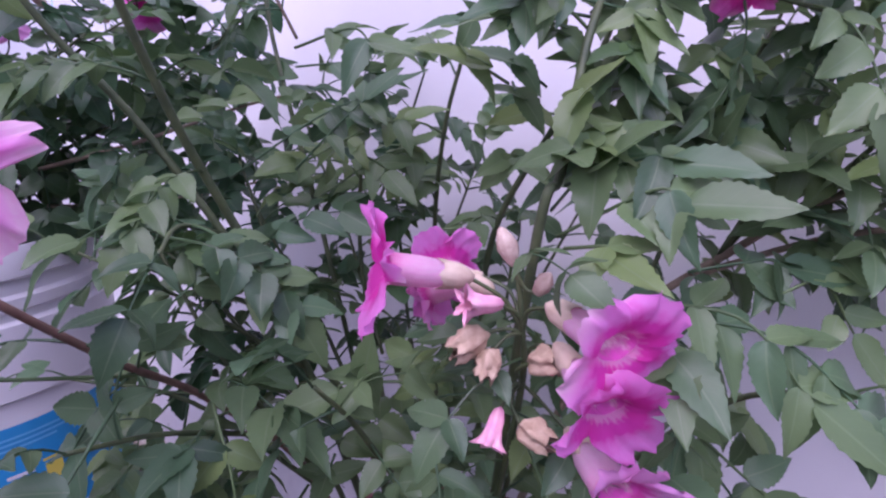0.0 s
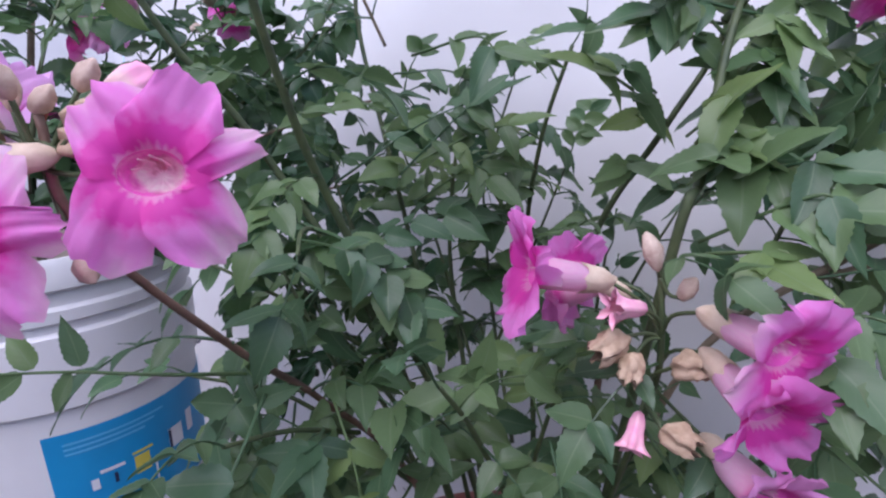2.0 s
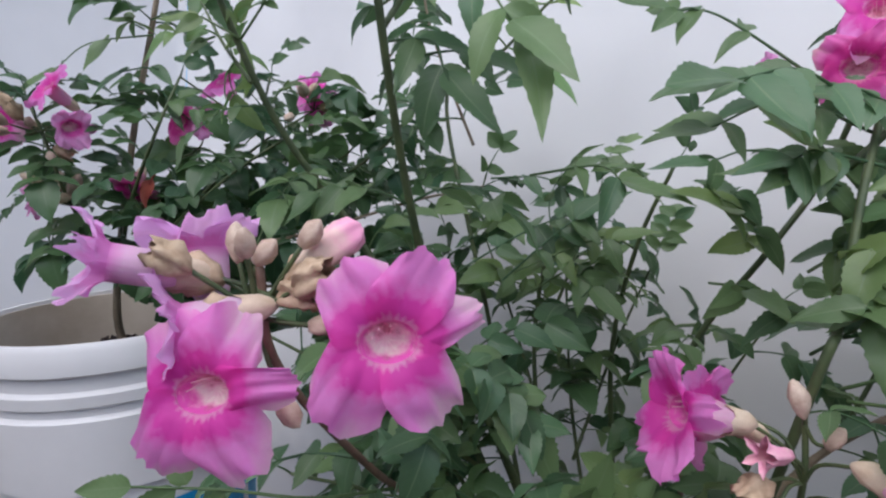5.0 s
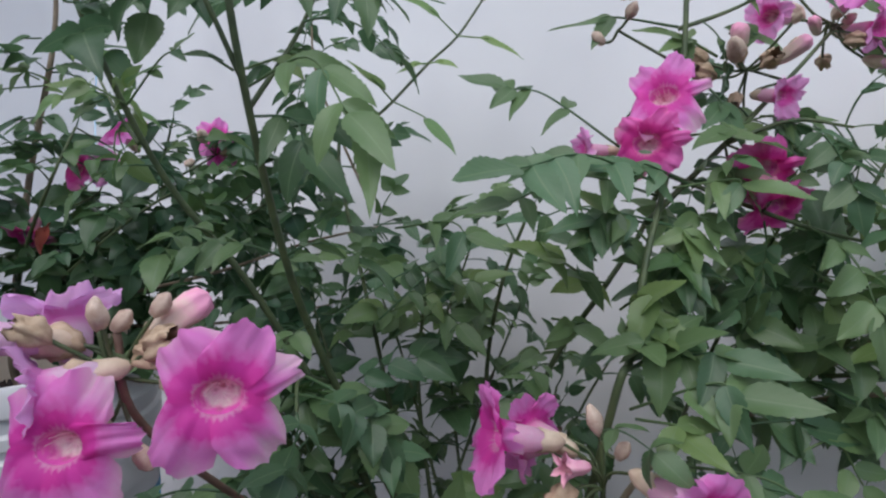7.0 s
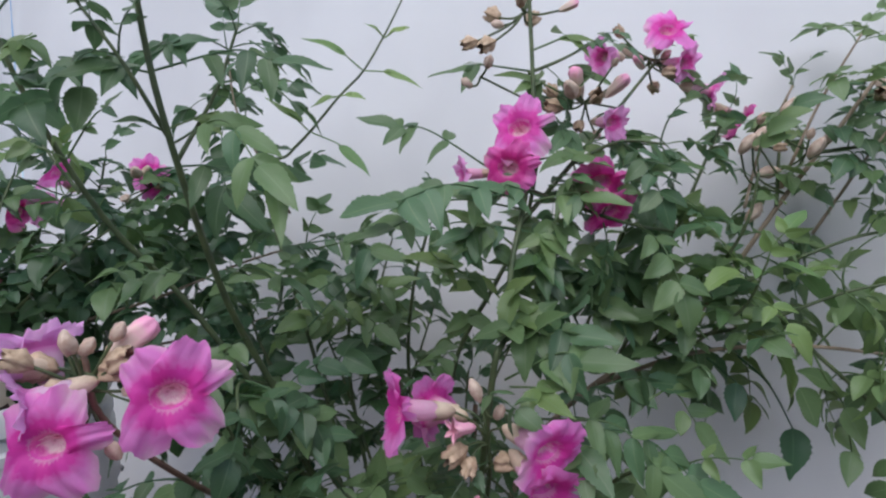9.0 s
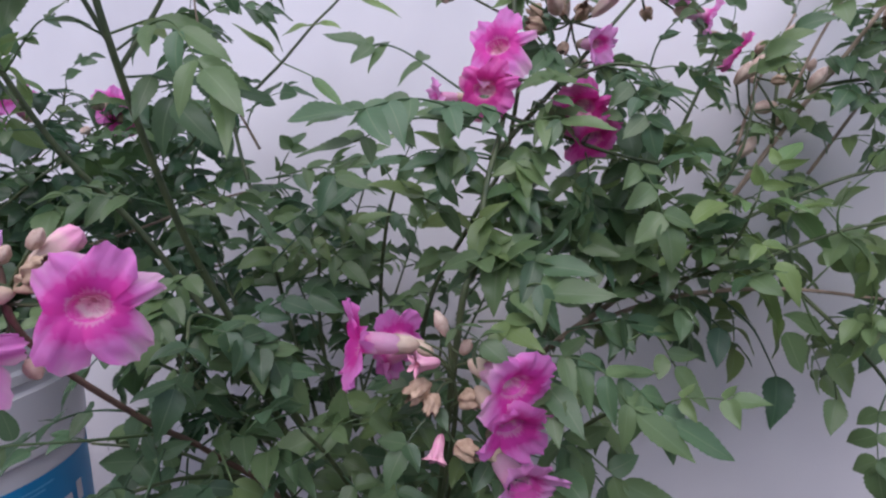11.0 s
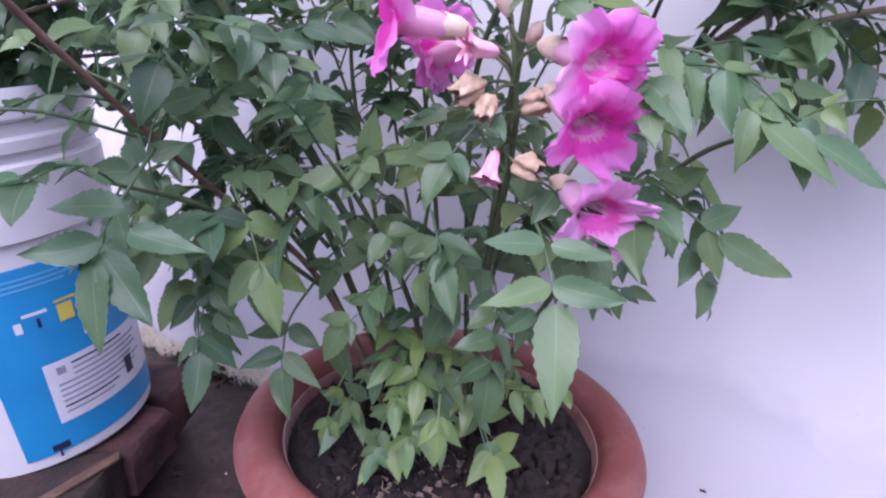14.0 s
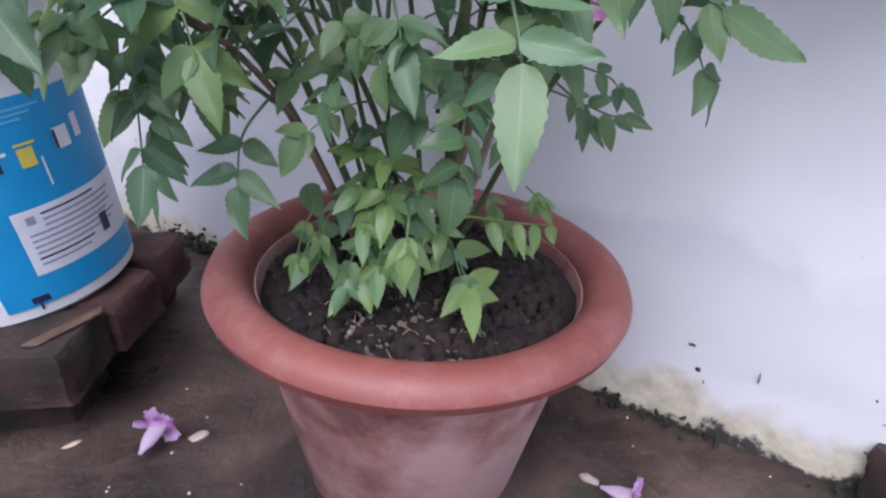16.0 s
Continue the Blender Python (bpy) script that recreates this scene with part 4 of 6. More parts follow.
    grow(plant, [(-0.02, -0.03, 0.38), (-0.01, -0.09, 0.48), (0.0, -0.12, 0.54)], 0.0022, 0.0012, 0.06, 0.036, PALE_LEAVES, 0.8, 27, STEM)
    # fine leaves over the soil
    frond(plant, (-0.085, -0.03, 0.34), (-0.113, -0.05, 0.269), 2, 0.022, LEAF_YOUNG, 520, 0.42, 0.12)
    frond(plant, (-0.052, -0.04, 0.359), (-0.09, -0.06, 0.295), 2, 0.022, LEAF_LIGHT, 521, 0.42, 0.12)
    frond(plant, (-0.034, -0.05, 0.332), (-0.065, -0.1, 0.268), 3, 0.024, LEAF_LIGHT, 522, 0.42, 0.12)
    frond(plant, (-0.018, -0.06, 0.341), (-0.031, -0.11, 0.282), 2, 0.026, LEAF_YOUNG, 523, 0.42, 0.12)
    frond(plant, (0.023, -0.05, 0.326), (0.052, -0.1, 0.245), 3, 0.026, LEAF_LIGHT, 524, 0.42, 0.12)
    frond(plant, (-0.009, -0.06, 0.35), (0.002, -0.1, 0.281), 1, 0.032, LEAF_LIGHT, 525, 0.42, 0.12)
    frond(plant, (0.043, -0.02, 0.324), (0.109, -0.03, 0.286), 4, 0.018, LEAF_YOUNG, 526, 0.42, 0.12)
    frond(plant, (-0.014, -0.05, 0.361), (-0.046, -0.06, 0.375), 2, 0.026, LEAF_LIGHT, 527, 0.42, 0.12)
    frond(plant, (0.005, -0.06, 0.365), (0.041, -0.07, 0.367), 2, 0.028, LEAF_LIGHT, 528, 0.42, 0.12)
    frond(plant, (0.015, -0.06, 0.369), (-0.008, -0.1, 0.391), 2, 0.028, LEAF_YOUNG, 529, 0.42, 0.12)
    frond(plant, (-0.043, -0.03, 0.37), (-0.062, -0.06, 0.321), 2, 0.026, LEAF_LIGHT, 530, 0.42, 0.12)
    frond(plant, (0.064, 0.0, 0.343), (0.079, -0.02, 0.301), 3, 0.02, LEAF_LIGHT, 531, 0.42, 0.12)
    frond(plant, (0.1, 0.0, 0.343), (0.126, -0.01, 0.308), 3, 0.022, LEAF_YOUNG, 532, 0.42, 0.12)
    frond(plant, (0.023, -0.06, 0.34), (0.023, -0.1, 0.314), 2, 0.026, LEAF_LIGHT, 533, 0.42, 0.12)
    frond(plant, (-0.020, -0.050, 0.380), (-0.057, -0.090, 0.352), 2, 0.026, LEAF_YOUNG, 540, 0.42, 0.1)
    frond(plant, (-0.024, -0.060, 0.379), (-0.040, -0.110, 0.318), 3, 0.026, LEAF_YOUNG, 541, 0.42, 0.1)
    frond(plant, (-0.017, -0.070, 0.378), (-0.017, -0.120, 0.338), 2, 0.030, LEAF_YOUNG, 542, 0.42, 0.1)
    frond(plant, (-0.015, -0.060, 0.379), (0.022, -0.100, 0.341), 2, 0.028, LEAF_LIGHT, 543, 0.42, 0.1)
    frond(plant, (0.001, -0.110, 0.361), (-0.002, -0.137, 0.312), 1, 0.034, LEAF_YOUNG, 544, 0.42, 0.1)
    frond(plant, (-0.028, -0.060, 0.394), (-0.050, -0.100, 0.395), 2, 0.028, LEAF_YOUNG, 545, 0.42, 0.1)
    frond(plant, (-0.009, -0.080, 0.396), (-0.023, -0.120, 0.384), 1, 0.032, LEAF_YOUNG, 546, 0.42, 0.1)
    frond(plant, (-0.071, -0.050, 0.333), (-0.112, -0.050, 0.272), 2, 0.024, LEAF_YOUNG, 547, 0.42, 0.1)
    frond(plant, (0.059, -0.030, 0.322), (0.099, -0.040, 0.304), 3, 0.019, LEAF_YOUNG, 548, 0.42, 0.1)
    # leaves over the soil
    set_leaf(plant, [(0.004, -0.059, 0.33), (0.023, -0.048, 0.32), (0.035, -0.056, 0.305), (0.045, -0.083, 0.285)], [((0.045, -0.085, 0.285), (0.052, -0.127, 0.262), 0.0175), ((0.044, -0.079, 0.287), (0.074, -0.054, 0.28), 0.0175), ((0.044, -0.082, 0.286), (0.022, -0.103, 0.268), 0.0184), ((0.046, -0.088, 0.284), (0.072, -0.083, 0.272), 0.0158), ((0.036, -0.056, 0.305), (0.068, -0.029, 0.3), 0.0175), ((0.034, -0.056, 0.305), (0.005, -0.065, 0.29), 0.0184)], LEAF_YOUNG, 21)
    set_leaf(plant, [(-0.015, -0.058, 0.33), (-0.028, -0.07, 0.32), (-0.043, -0.076, 0.3), (-0.057, -0.076, 0.283)], [((-0.057, -0.077, 0.283), (-0.069, -0.097, 0.265), 0.0149), ((-0.043, -0.079, 0.296), (-0.031, -0.099, 0.272), 0.0149), ((-0.053, -0.073, 0.288), (-0.082, -0.04, 0.285), 0.0132), ((-0.019, -0.07, 0.32), (-0.002, -0.102, 0.29), 0.0215), ((-0.036, -0.064, 0.312), (-0.018, -0.092, 0.3), 0.0165), ((-0.038, -0.068, 0.314), (-0.065, -0.047, 0.31), 0.0165)], LEAF_YOUNG, 22)
    set_leaf(plant, [(-0.022, -0.07, 0.34), (-0.054, -0.051, 0.325), (-0.082, -0.029, 0.305)], [((-0.085, -0.03, 0.303), (-0.108, -0.067, 0.275), 0.0165), ((-0.09, -0.027, 0.304), (-0.122, 0.007, 0.3), 0.014), ((-0.081, -0.033, 0.303), (-0.064, -0.064, 0.285), 0.014), ((-0.066, -0.04, 0.315), (-0.094, -0.012, 0.315), 0.0149), ((-0.105, 0.027, 0.34), (-0.091, -0.02, 0.322), 0.0215)], LEAF_LIGHT, 23)
    set_leaf(plant, [(0.032, -0.086, 0.35), (0.051, -0.067, 0.34), (0.087, -0.056, 0.33), (0.118, -0.039, 0.32)], [((0.065, -0.064, 0.335), (0.068, -0.079, 0.31), 0.0116), ((0.087, -0.056, 0.33), (0.088, -0.077, 0.305), 0.0116), ((0.102, -0.048, 0.325), (0.102, -0.069, 0.305), 0.0109), ((0.116, -0.039, 0.32), (0.121, -0.053, 0.31), 0.0101)], LEAF_YOUNG, 24)
    set_leaf(plant, [(-0.014, -0.088, 0.37), (-0.012, -0.073, 0.36), (-0.004, -0.066, 0.35)], [((-0.004, -0.066, 0.35), (0.014, -0.082, 0.32), 0.0228), ((-0.012, -0.073, 0.36), (-0.04, -0.076, 0.34), 0.0228), ((-0.006, -0.066, 0.355), (0.021, -0.072, 0.345), 0.0228)], LEAF_LIGHT, 25)
    # dense spray on the open side
    for k, (pts, size, step) in enumerate((
            ([(0.2, -0.04, 0.61), (0.25, -0.03, 0.66), (0.3, -0.03, 0.7), (0.36, -0.05, 0.72)], 0.9, 0.032),
            ([(0.23, -0.05, 0.63), (0.27, -0.09, 0.69), (0.3, -0.12, 0.75), (0.31, -0.13, 0.8)], 0.9, 0.034),
            ([(0.25, -0.06, 0.64), (0.31, -0.11, 0.66), (0.37, -0.15, 0.69), (0.42, -0.17, 0.7)], 0.9, 0.034),
            ([(0.15, -0.01, 0.56), (0.18, -0.03, 0.66), (0.2, -0.05, 0.72), (0.22, -0.06, 0.77)], 0.9, 0.034),
            ([(0.1, -0.1, 0.8), (0.14, -0.12, 0.78), (0.19, -0.13, 0.76), (0.24, -0.12, 0.75)], 0.9, 0.032),
            ([(0.36, -0.08, 0.77), (0.38, -0.06, 0.83), (0.39, -0.06, 0.88)], 0.65, 0.05),
            ([(0.4, -0.09, 0.82), (0.45, -0.12, 0.82), (0.5, -0.15, 0.8)], 0.7, 0.046),
            ([(0.44, -0.1, 0.87), (0.48, -0.12, 0.87), (0.53, -0.15, 0.84)], 0.65, 0.05),
            ([(0.36, -0.12, 0.635), (0.4, -0.15, 0.58), (0.43, -0.17, 0.52)], 0.8, 0.05))):
        grow(plant, pts, 0.002, 0.0012, 0.02, step * 1.3, MIXED_LEAVES, size, 100 + k, STEM, gaps=0.3)
    # fine leaves in the middle, near the wall
    for k, pts in enumerate(([(-0.04, 0.06, 0.5), (0.0, 0.1, 0.6), (0.03, 0.1, 0.68)], [(-0.06, 0.06, 0.5), (-0.1, 0.1, 0.62), (-0.13, 0.1, 0.7)], [(-0.07, 0.06, 0.62), (-0.04, 0.09, 0.7), (-0.02, 0.1, 0.76)], [(0.05, 0.05, 0.5), (0.09, 0.06, 0.58), (0.12, 0.05, 0.64)], [(-0.12, 0.02, 0.5), (-0.17, 0.08, 0.6), (-0.2, 0.1, 0.68)])):
        grow(plant, pts, 0.0018, 0.001, 0.02, 0.044, LEAVES, 0.85, 170 + k, STEM, gaps=0.1)
    # leaves behind the middle, their shade put into a darker green
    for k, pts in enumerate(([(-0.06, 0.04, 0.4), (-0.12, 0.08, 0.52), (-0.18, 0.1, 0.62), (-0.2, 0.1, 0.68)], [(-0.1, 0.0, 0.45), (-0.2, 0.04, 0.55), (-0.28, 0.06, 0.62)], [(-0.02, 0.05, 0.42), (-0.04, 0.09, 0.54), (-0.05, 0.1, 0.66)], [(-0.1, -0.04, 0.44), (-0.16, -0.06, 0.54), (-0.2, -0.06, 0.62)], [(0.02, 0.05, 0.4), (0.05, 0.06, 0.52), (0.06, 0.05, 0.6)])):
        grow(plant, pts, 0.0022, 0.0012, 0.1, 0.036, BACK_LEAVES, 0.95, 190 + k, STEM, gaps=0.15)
    # between the pot and the bucket
    grow(plant, [(-0.1, -0.03, 0.42), (-0.19, -0.05, 0.5), (-0.26, -0.08, 0.53)], 0.0022, 0.0012, 0.04, 0.056, MIXED_LEAVES, 0.9, 140, STEM, gaps=0.45)
    grow(plant, [(-0.12, 0.02, 0.5), (-0.22, 0.0, 0.57), (-0.31, -0.02, 0.62)], 0.0022, 0.0012, 0.04, 0.056, MIXED_LEAVES, 0.9, 141, STEM, gaps=0.45)
    # small leaves at the far end of the open side
    for k, (x, z) in enumerate(((0.36, 0.86), (0.41, 0.9), (0.43, 0.83))):
        grow(plant, [(x - 0.03, -0.075, z - 0.09), (x, -0.06 - 0.02 * k, z - 0.03), (x + 0.03, -0.07 - 0.03 * k, z + 0.03)], 0.0018, 0.001, 0.03, 0.045, MIXED_LEAVES, 0.62, 150 + k, STEM_WOOD)
    # left front, low
    grow(plant, [(-0.14, -0.06, 0.48), (-0.16, -0.14, 0.52), (-0.17, -0.21, 0.545)], 0.0022, 0.0012, 0.04, 0.045, LEAVES, 0.9, 123, STEM, gaps=0.45)
    grow(plant, [(-0.15, -0.03, 0.62), (-0.16, -0.1, 0.64), (-0.15, -0.15, 0.63)], 0.002, 0.0012, 0.03, 0.034, MIXED_LEAVES, 0.95, 125, STEM)
    # upper sprays of the tall stems
    grow(plant, [(-0.19, -0.15, 0.85), (-0.21, -0.17, 0.9), (-0.24, -0.18, 0.95)], 0.002, 0.0012, 0.02, 0.036, LEAVES, 0.9, 127, STEM, gaps=0.1)
    grow(plant, [(-0.188, -0.14, 0.83), (-0.16, -0.12, 0.89), (-0.14, -0.11, 0.95)], 0.002, 0.0012, 0.03, 0.05, LEAVES, 0.8, 128, STEM, gaps=0.3)
    grow(plant, [(-0.15, 0.14, 0.8), (-0.18, 0.12, 0.87), (-0.2, 0.1, 0.93), (-0.205, 0.1, 1.0)], 0.0018, 0.001, 0.02, 0.03, LEAVES, 1.0, 129, STEM_WOOD)
    grow(plant, [(-0.31, -0.05, 0.82), (-0.35, -0.02, 0.86), (-0.38, 0.0, 0.9)], 0.0018, 0.001, 0.03, 0.04, YOUNG_LEAVES, 0.8, 130, STEM)
    # pale young twig high up
    grow(plant, [(-0.04, 0.06, 0.25), (-0.12, 0.1, 0.6), (-0.181, 0.145, 0.839), (-0.148, 0.145, 0.877), (-0.119, 0.145, 0.905), (-0.078, 0.145, 0.95), (-0.045, 0.145, 0.982), (-0.013, 0.145, 1.031), (0.01, 0.14, 1.07)], 0.0026, 0.0012, 2.0, 1.0, YOUNG_LEAVES, 1.0, 41, STEM, tip=True)
    # flower head over the bucket
    top = Vector((-0.205, -0.262, 0.69))
    pink = "open pink trumpet flower with a pale throat"
    flower(plant, (-0.1465, -0.29, 0.679), (0.25, -0.95, 0.1), 0.9, FLOWERS[0], 0.2, pink, top)
    flower(plant, (-0.212, -0.292, 0.657), (0.0, -0.95, 0.1), 0.86, FLOWERS[1], 0.4, pink, top)
    flower(plant, (-0.253, -0.285, 0.701), (-0.81, -0.56, 0.17), 0.85, PALE_FLOWERS[0], 0.2, "half-open lilac trumpet flower seen from its side", top)
    flower(plant, (-0.234, -0.25, 0.704), (-0.3, 0.3, 0.8), 0.8, PALE_FLOWERS[1], 0.5, "pale lilac trumpet flower turned away", top)
    flower(plant, (-0.226, -0.28, 0.68), (-0.85, -0.45, -0.15), 0.75, PALE_FLOWERS[2], 0.9, "pale lilac trumpet flower seen from its side", top)
    for base, d, mesh, size in (((-0.195, -0.255, 0.695), (0.76, 0.19, 0.62), TIPPED_MESH, 1.0), ((-0.206, -0.262, 0.701), (0.6, 0.0, 0.75), BUD_SMALL, 0.72), ((-0.212, -0.265, 0.702), (-0.1, 0.0, 1), BUD_MESH, 0.5), ((-0.22, -0.262, 0.694), (-0.9, -0.2, 0.1), DRY_MESH, 0.9), ((-0.197, -0.26, 0.69), (0.7, -0.2, 0.0), DRY_MESH, 0.8), ((-0.182, -0.265, 0.678), (0.7, -0.3, 0.1), BUD_SMALL, 0.7), ((-0.194, -0.262, 0.647), (0.6, -0.4, -0.6), BUD_SMALL, 0.8), ((-0.21, -0.268, 0.684), (-0.5, -0.6, -0.2), DRY_MESH, 0.8)):
        bud(plant, base, d, mesh, size, top - Vector((0, 0, 0.01)))
    rnd = random.Random(31)
    for k in range(5):
        o = Vector((rnd.uniform(-0.02, 0.02), rnd.uniform(-0.02, 0.015), rnd.uniform(-0.012, 0.02)))
        bud(plant, top + o + Vector((0, 0, 0.008)), o + Vector((0, 0, 0.015)), rnd.choice((BUD_SMALL, DRY_MESH, DRY_MESH)), rnd.uniform(0.7, 0.95), top - Vector((0, 0, 0.01)))
    # middle flower head
    stalk = grow(plant, [(0.02, -0.01, 0.25), (0.035, -0.08, 0.42), (0.048, -0.15, 0.55), (0.047, -0.17, 0.592), (0.043, -0.175, 0.63)], 0.0026, 0.0014, 0.16, 0.05, LEAVES, 0.8, 50, STEM, "flower_stem", tip=False)
    low, mid, top = Vector((0.048, -0.155, 0.56)), Vector((0.047, -0.17, 0.592)), Vector((0.043, -0.175, 0.625))
    flower(plant, (-0.02, -0.18, 0.628), (-0.96, -0.2, 0.15), 0.95, OPEN_SIDE, 0.3, "pink trumpet flower seen from its side", mid)
    flower(plant, (-0.002, -0.15, 0.607), (-0.8, 0.1, -0.35), 0.7, HALF_FLOWERS[0], 0.6, "pale pink trumpet flower seen from its side", mid)
    flower(plant, (0.008, -0.138, 0.618), (-0.6, 0.65, 0.15), 0.8, FLOWERS[3], 0.0, "pink trumpet flower turned away", mid)
    flower(plant, (0.082, -0.222, 0.602), (0.66, -0.7, -0.28), 0.88, SPLAYED[0], 0.2, pink, mid, True)
    flower(plant, (0.079, -0.214, 0.572), (0.45, -0.7, -0.5), 0.85, SPLAYED[1], 0.3, pink, low, True)
    flower(plant, (0.09, -0.2, 0.523), (0.42, -0.82, -0.32), 0.95, SPLAYED[2], 0.2, "half-open pale pink trumpet flower", low, True)
    for base, d, mesh, size, at in (((0.041, -0.178, 0.63), (-0.35, 0, 1), BUD_MESH, 0.62, top), ((0.053, -0.178, 0.615), (0.4, -0.2, 0.7), BUD_SMALL, 0.75, top), ((0.035, -0.18, 0.61), (-0.8, -0.4, 0.1), BUD_PINK_MESH, 0.6, mid), ((0.028, -0.175, 0.594), (-0.7, -0.4, -0.3), DRY_MESH, 0.9, mid), ((0.032, -0.18, 0.587), (-0.3, -0.5, -0.7), DRY_MESH, 0.7, mid), ((0.05, -0.18, 0.58), (0.5, -0.5, 0.2), DRY_MESH, 0.8, low), ((0.035, -0.18, 0.555), (-0.3, -0.5, -0.8), BUD_PINK_MESH, 0.55, low), ((0.045, -0.185, 0.55), (0.6, -0.5, -0.2), DRY_MESH, 0.8, low)):
        bud(plant, base, d, mesh, size, at)
    # upper flower head against the wall
    top = Vector((0.105, -0.105, 0.84))
    flower(plant, (0.097, -0.12, 0.85), (-0.35, -0.85, 0.3), 0.85, FLOWERS[0], 0.5, pink, top)
    flower(plant, (0.085, -0.122, 0.815), (-0.4, -0.85, -0.1), 0.8, DEEP_FLOWERS[0], 0.2, "deep pink trumpet flower", top)
    flower(plant, (0.05, -0.09, 0.815), (-0.95, -0.1, 0.0), 0.6, HALF_FLOWERS[0], 0.2, "half-open pink trumpet flower seen from its side", top)
    flower(plant, (0.164, -0.128, 0.798), (-0.1, -0.8, -0.4), 0.78, DEEP_FLOWERS[1], 0.8, "deep pink trumpet flower", Vector((0.15, -0.1, 0.82)))
    flower(plant, (0.17, -0.13, 0.772), (0.25, -0.75, -0.55), 0.78, DEEP_FLOWERS[2], 1.4, "deep pink trumpet flower", Vector((0.15, -0.1, 0.82)))
    top = Vector((0.2, -0.09, 0.87))
    flower(plant, (0.183, -0.115, 0.852), (0.3, -0.7, -0.2), 0.6, HALF_FLOWERS[1], 0.8, pink, top)
    top = Vector((0.25, -0.07, 0.92))
    for mouth, d, mesh in (((0.252, -0.09, 0.942), (0.0, -0.8, 0.4), FLOWERS[2]), ((0.27, -0.085, 0.912), (0.4, -0.8, -0.2), HALF_FLOWERS[0]), ((0.188, -0.085, 0.92), (-0.8, -0.4, -0.1), HALF_FLOWERS[1]), ((0.33, -0.075, 0.855), (0.65, -0.3, -0.6), DEEP_FLOWERS[0]), ((0.3, -0.08, 0.885), (0.8, -0.4, -0.3), HALF_FLOWERS[0])):
        flower(plant, mouth, d, 0.7, mesh, 0.5, pink, top)
    rnd = random.Random(77)
    for centre, spread, n in ((Vector((0.165, -0.1, 0.875)), 0.025, 13), (Vector((0.068, -0.105, 0.9)), 0.012, 2), (Vector((0.24, -0.075, 0.92)), 0.025, 6), (Vector((0.11, -0.11, 0.955)), 0.028, 9), (Vector((0.39, -0.085, 0.82)), 0.02, 4), (Vector((0.345, -0.07, 0.84)), 0.015, 3), (Vector((0.47, -0.11, 0.87)), 0.02, 4)):
        near = min(((0.105, -0.105, 0.88), (0.2, -0.09, 0.87), (0.25, -0.07, 0.92), (0.115, -0.11, 0.97), (0.4, -0.09, 0.82), (0.37, -0.08, 0.79), (0.45, -0.105, 0.885)), key=lambda q: (Vector(q) - centre).length)
        pedicel(plant, near, centre, centre - Vector(near))
        for k in range(n):
            o = Vector([rnd.gauss(0, spread * 0.6) for _ in range(3)])
            bud(plant, centre + o, o + Vector((0, -0.01, 0.012)), rnd.choice((BUD_SMALL, TIPPED_MESH, BUD_MESH, DRY_MESH)), rnd.uniform(0.5, 0.8), centre)
    # pale buds at the far end of the open side
    for base, near in (((0.331, -0.09, 0.829), (0.371, -0.08, 0.781)), ((0.358, -0.095, 0.854), (0.4, -0.09, 0.82)), ((0.381, -0.1, 0.815), (0.4, -0.09, 0.82)), ((0.319, -0.09, 0.823), (0.371, -0.08, 0.781)), ((0.316, -0.1, 0.757), (0.3, -0.12, 0.75))):
        bud(plant, base, (0.3, -0.4, 0.6), BUD_MESH, 0.7, near)
    # leaves round the upper flower head
    grow(plant, [(0.15, -0.1, 0.82), (0.19, -0.115, 0.835), (0.23, -0.12, 0.83)], 0.0018, 0.001, 0.015, 0.03, MIXED_LEAVES, 0.75, 181, STEM)
    grow(plant, [(0.11, -0.11, 0.9), (0.14, -0.115, 0.91), (0.17, -0.11, 0.925)], 0.0018, 0.001, 0.015, 0.03, MIXED_LEAVES, 0.65, 182, STEM)
    # yellowing leaves inside the spray
    grow(plant, [(0.26, -0.09, 0.64), (0.29, -0.13, 0.68), (0.3, -0.15, 0.72)], 0.0018, 0.001, 0.02, 0.03, YOUNG_LEAVES, 0.95, 160, STEM)
    # leaves with a place of their own
    rnd = random.Random(5)
    put_leaf(plant, (-0.18, -0.17, 0.585), (-0.9, -0.25, -0.02), LEAVES[4], 1.0, rnd)
    # broad leaf hanging over the pot's soil
    set_leaf(plant, [(0.048, -0.14, 0.53), (0.058, -0.19, 0.515), (0.062, -0.215, 0.495), (0.064, -0.225, 0.479)], [((0.064, -0.225, 0.479), (0.061, -0.257, 0.43), 0.0235), ((0.061, -0.222, 0.489), (0.024, -0.24, 0.482), 0.017), ((0.062, -0.222, 0.489), (0.098, -0.236, 0.48), 0.016), ((0.06, -0.21, 0.508), (0.026, -0.222, 0.514), 0.014), ((0.063, -0.21, 0.508), (0.097, -0.222, 0.5), 0.014), ((0.054, -0.22, 0.473), (0.036, -0.216, 0.457), 0.012)], LEAF_LIGHT, 1)
    # leaves hanging between the bucket and the pot
    set_leaf(plant, [(-0.1, -0.06, 0.44), (-0.118, -0.09, 0.415), (-0.124, -0.1, 0.38)], [((-0.124, -0.1, 0.38), (-0.123, -0.122, 0.346), 0.02), ((-0.122, -0.1, 0.392), (-0.155, -0.11, 0.388), 0.017), ((-0.122, -0.1, 0.392), (-0.093, -0.115, 0.366), 0.017), ((-0.118, -0.09, 0.41), (-0.15, -0.1, 0.405), 0.017), ((-0.118, -0.09, 0.41), (-0.092, -0.1, 0.396), 0.016)], LEAF, 3)
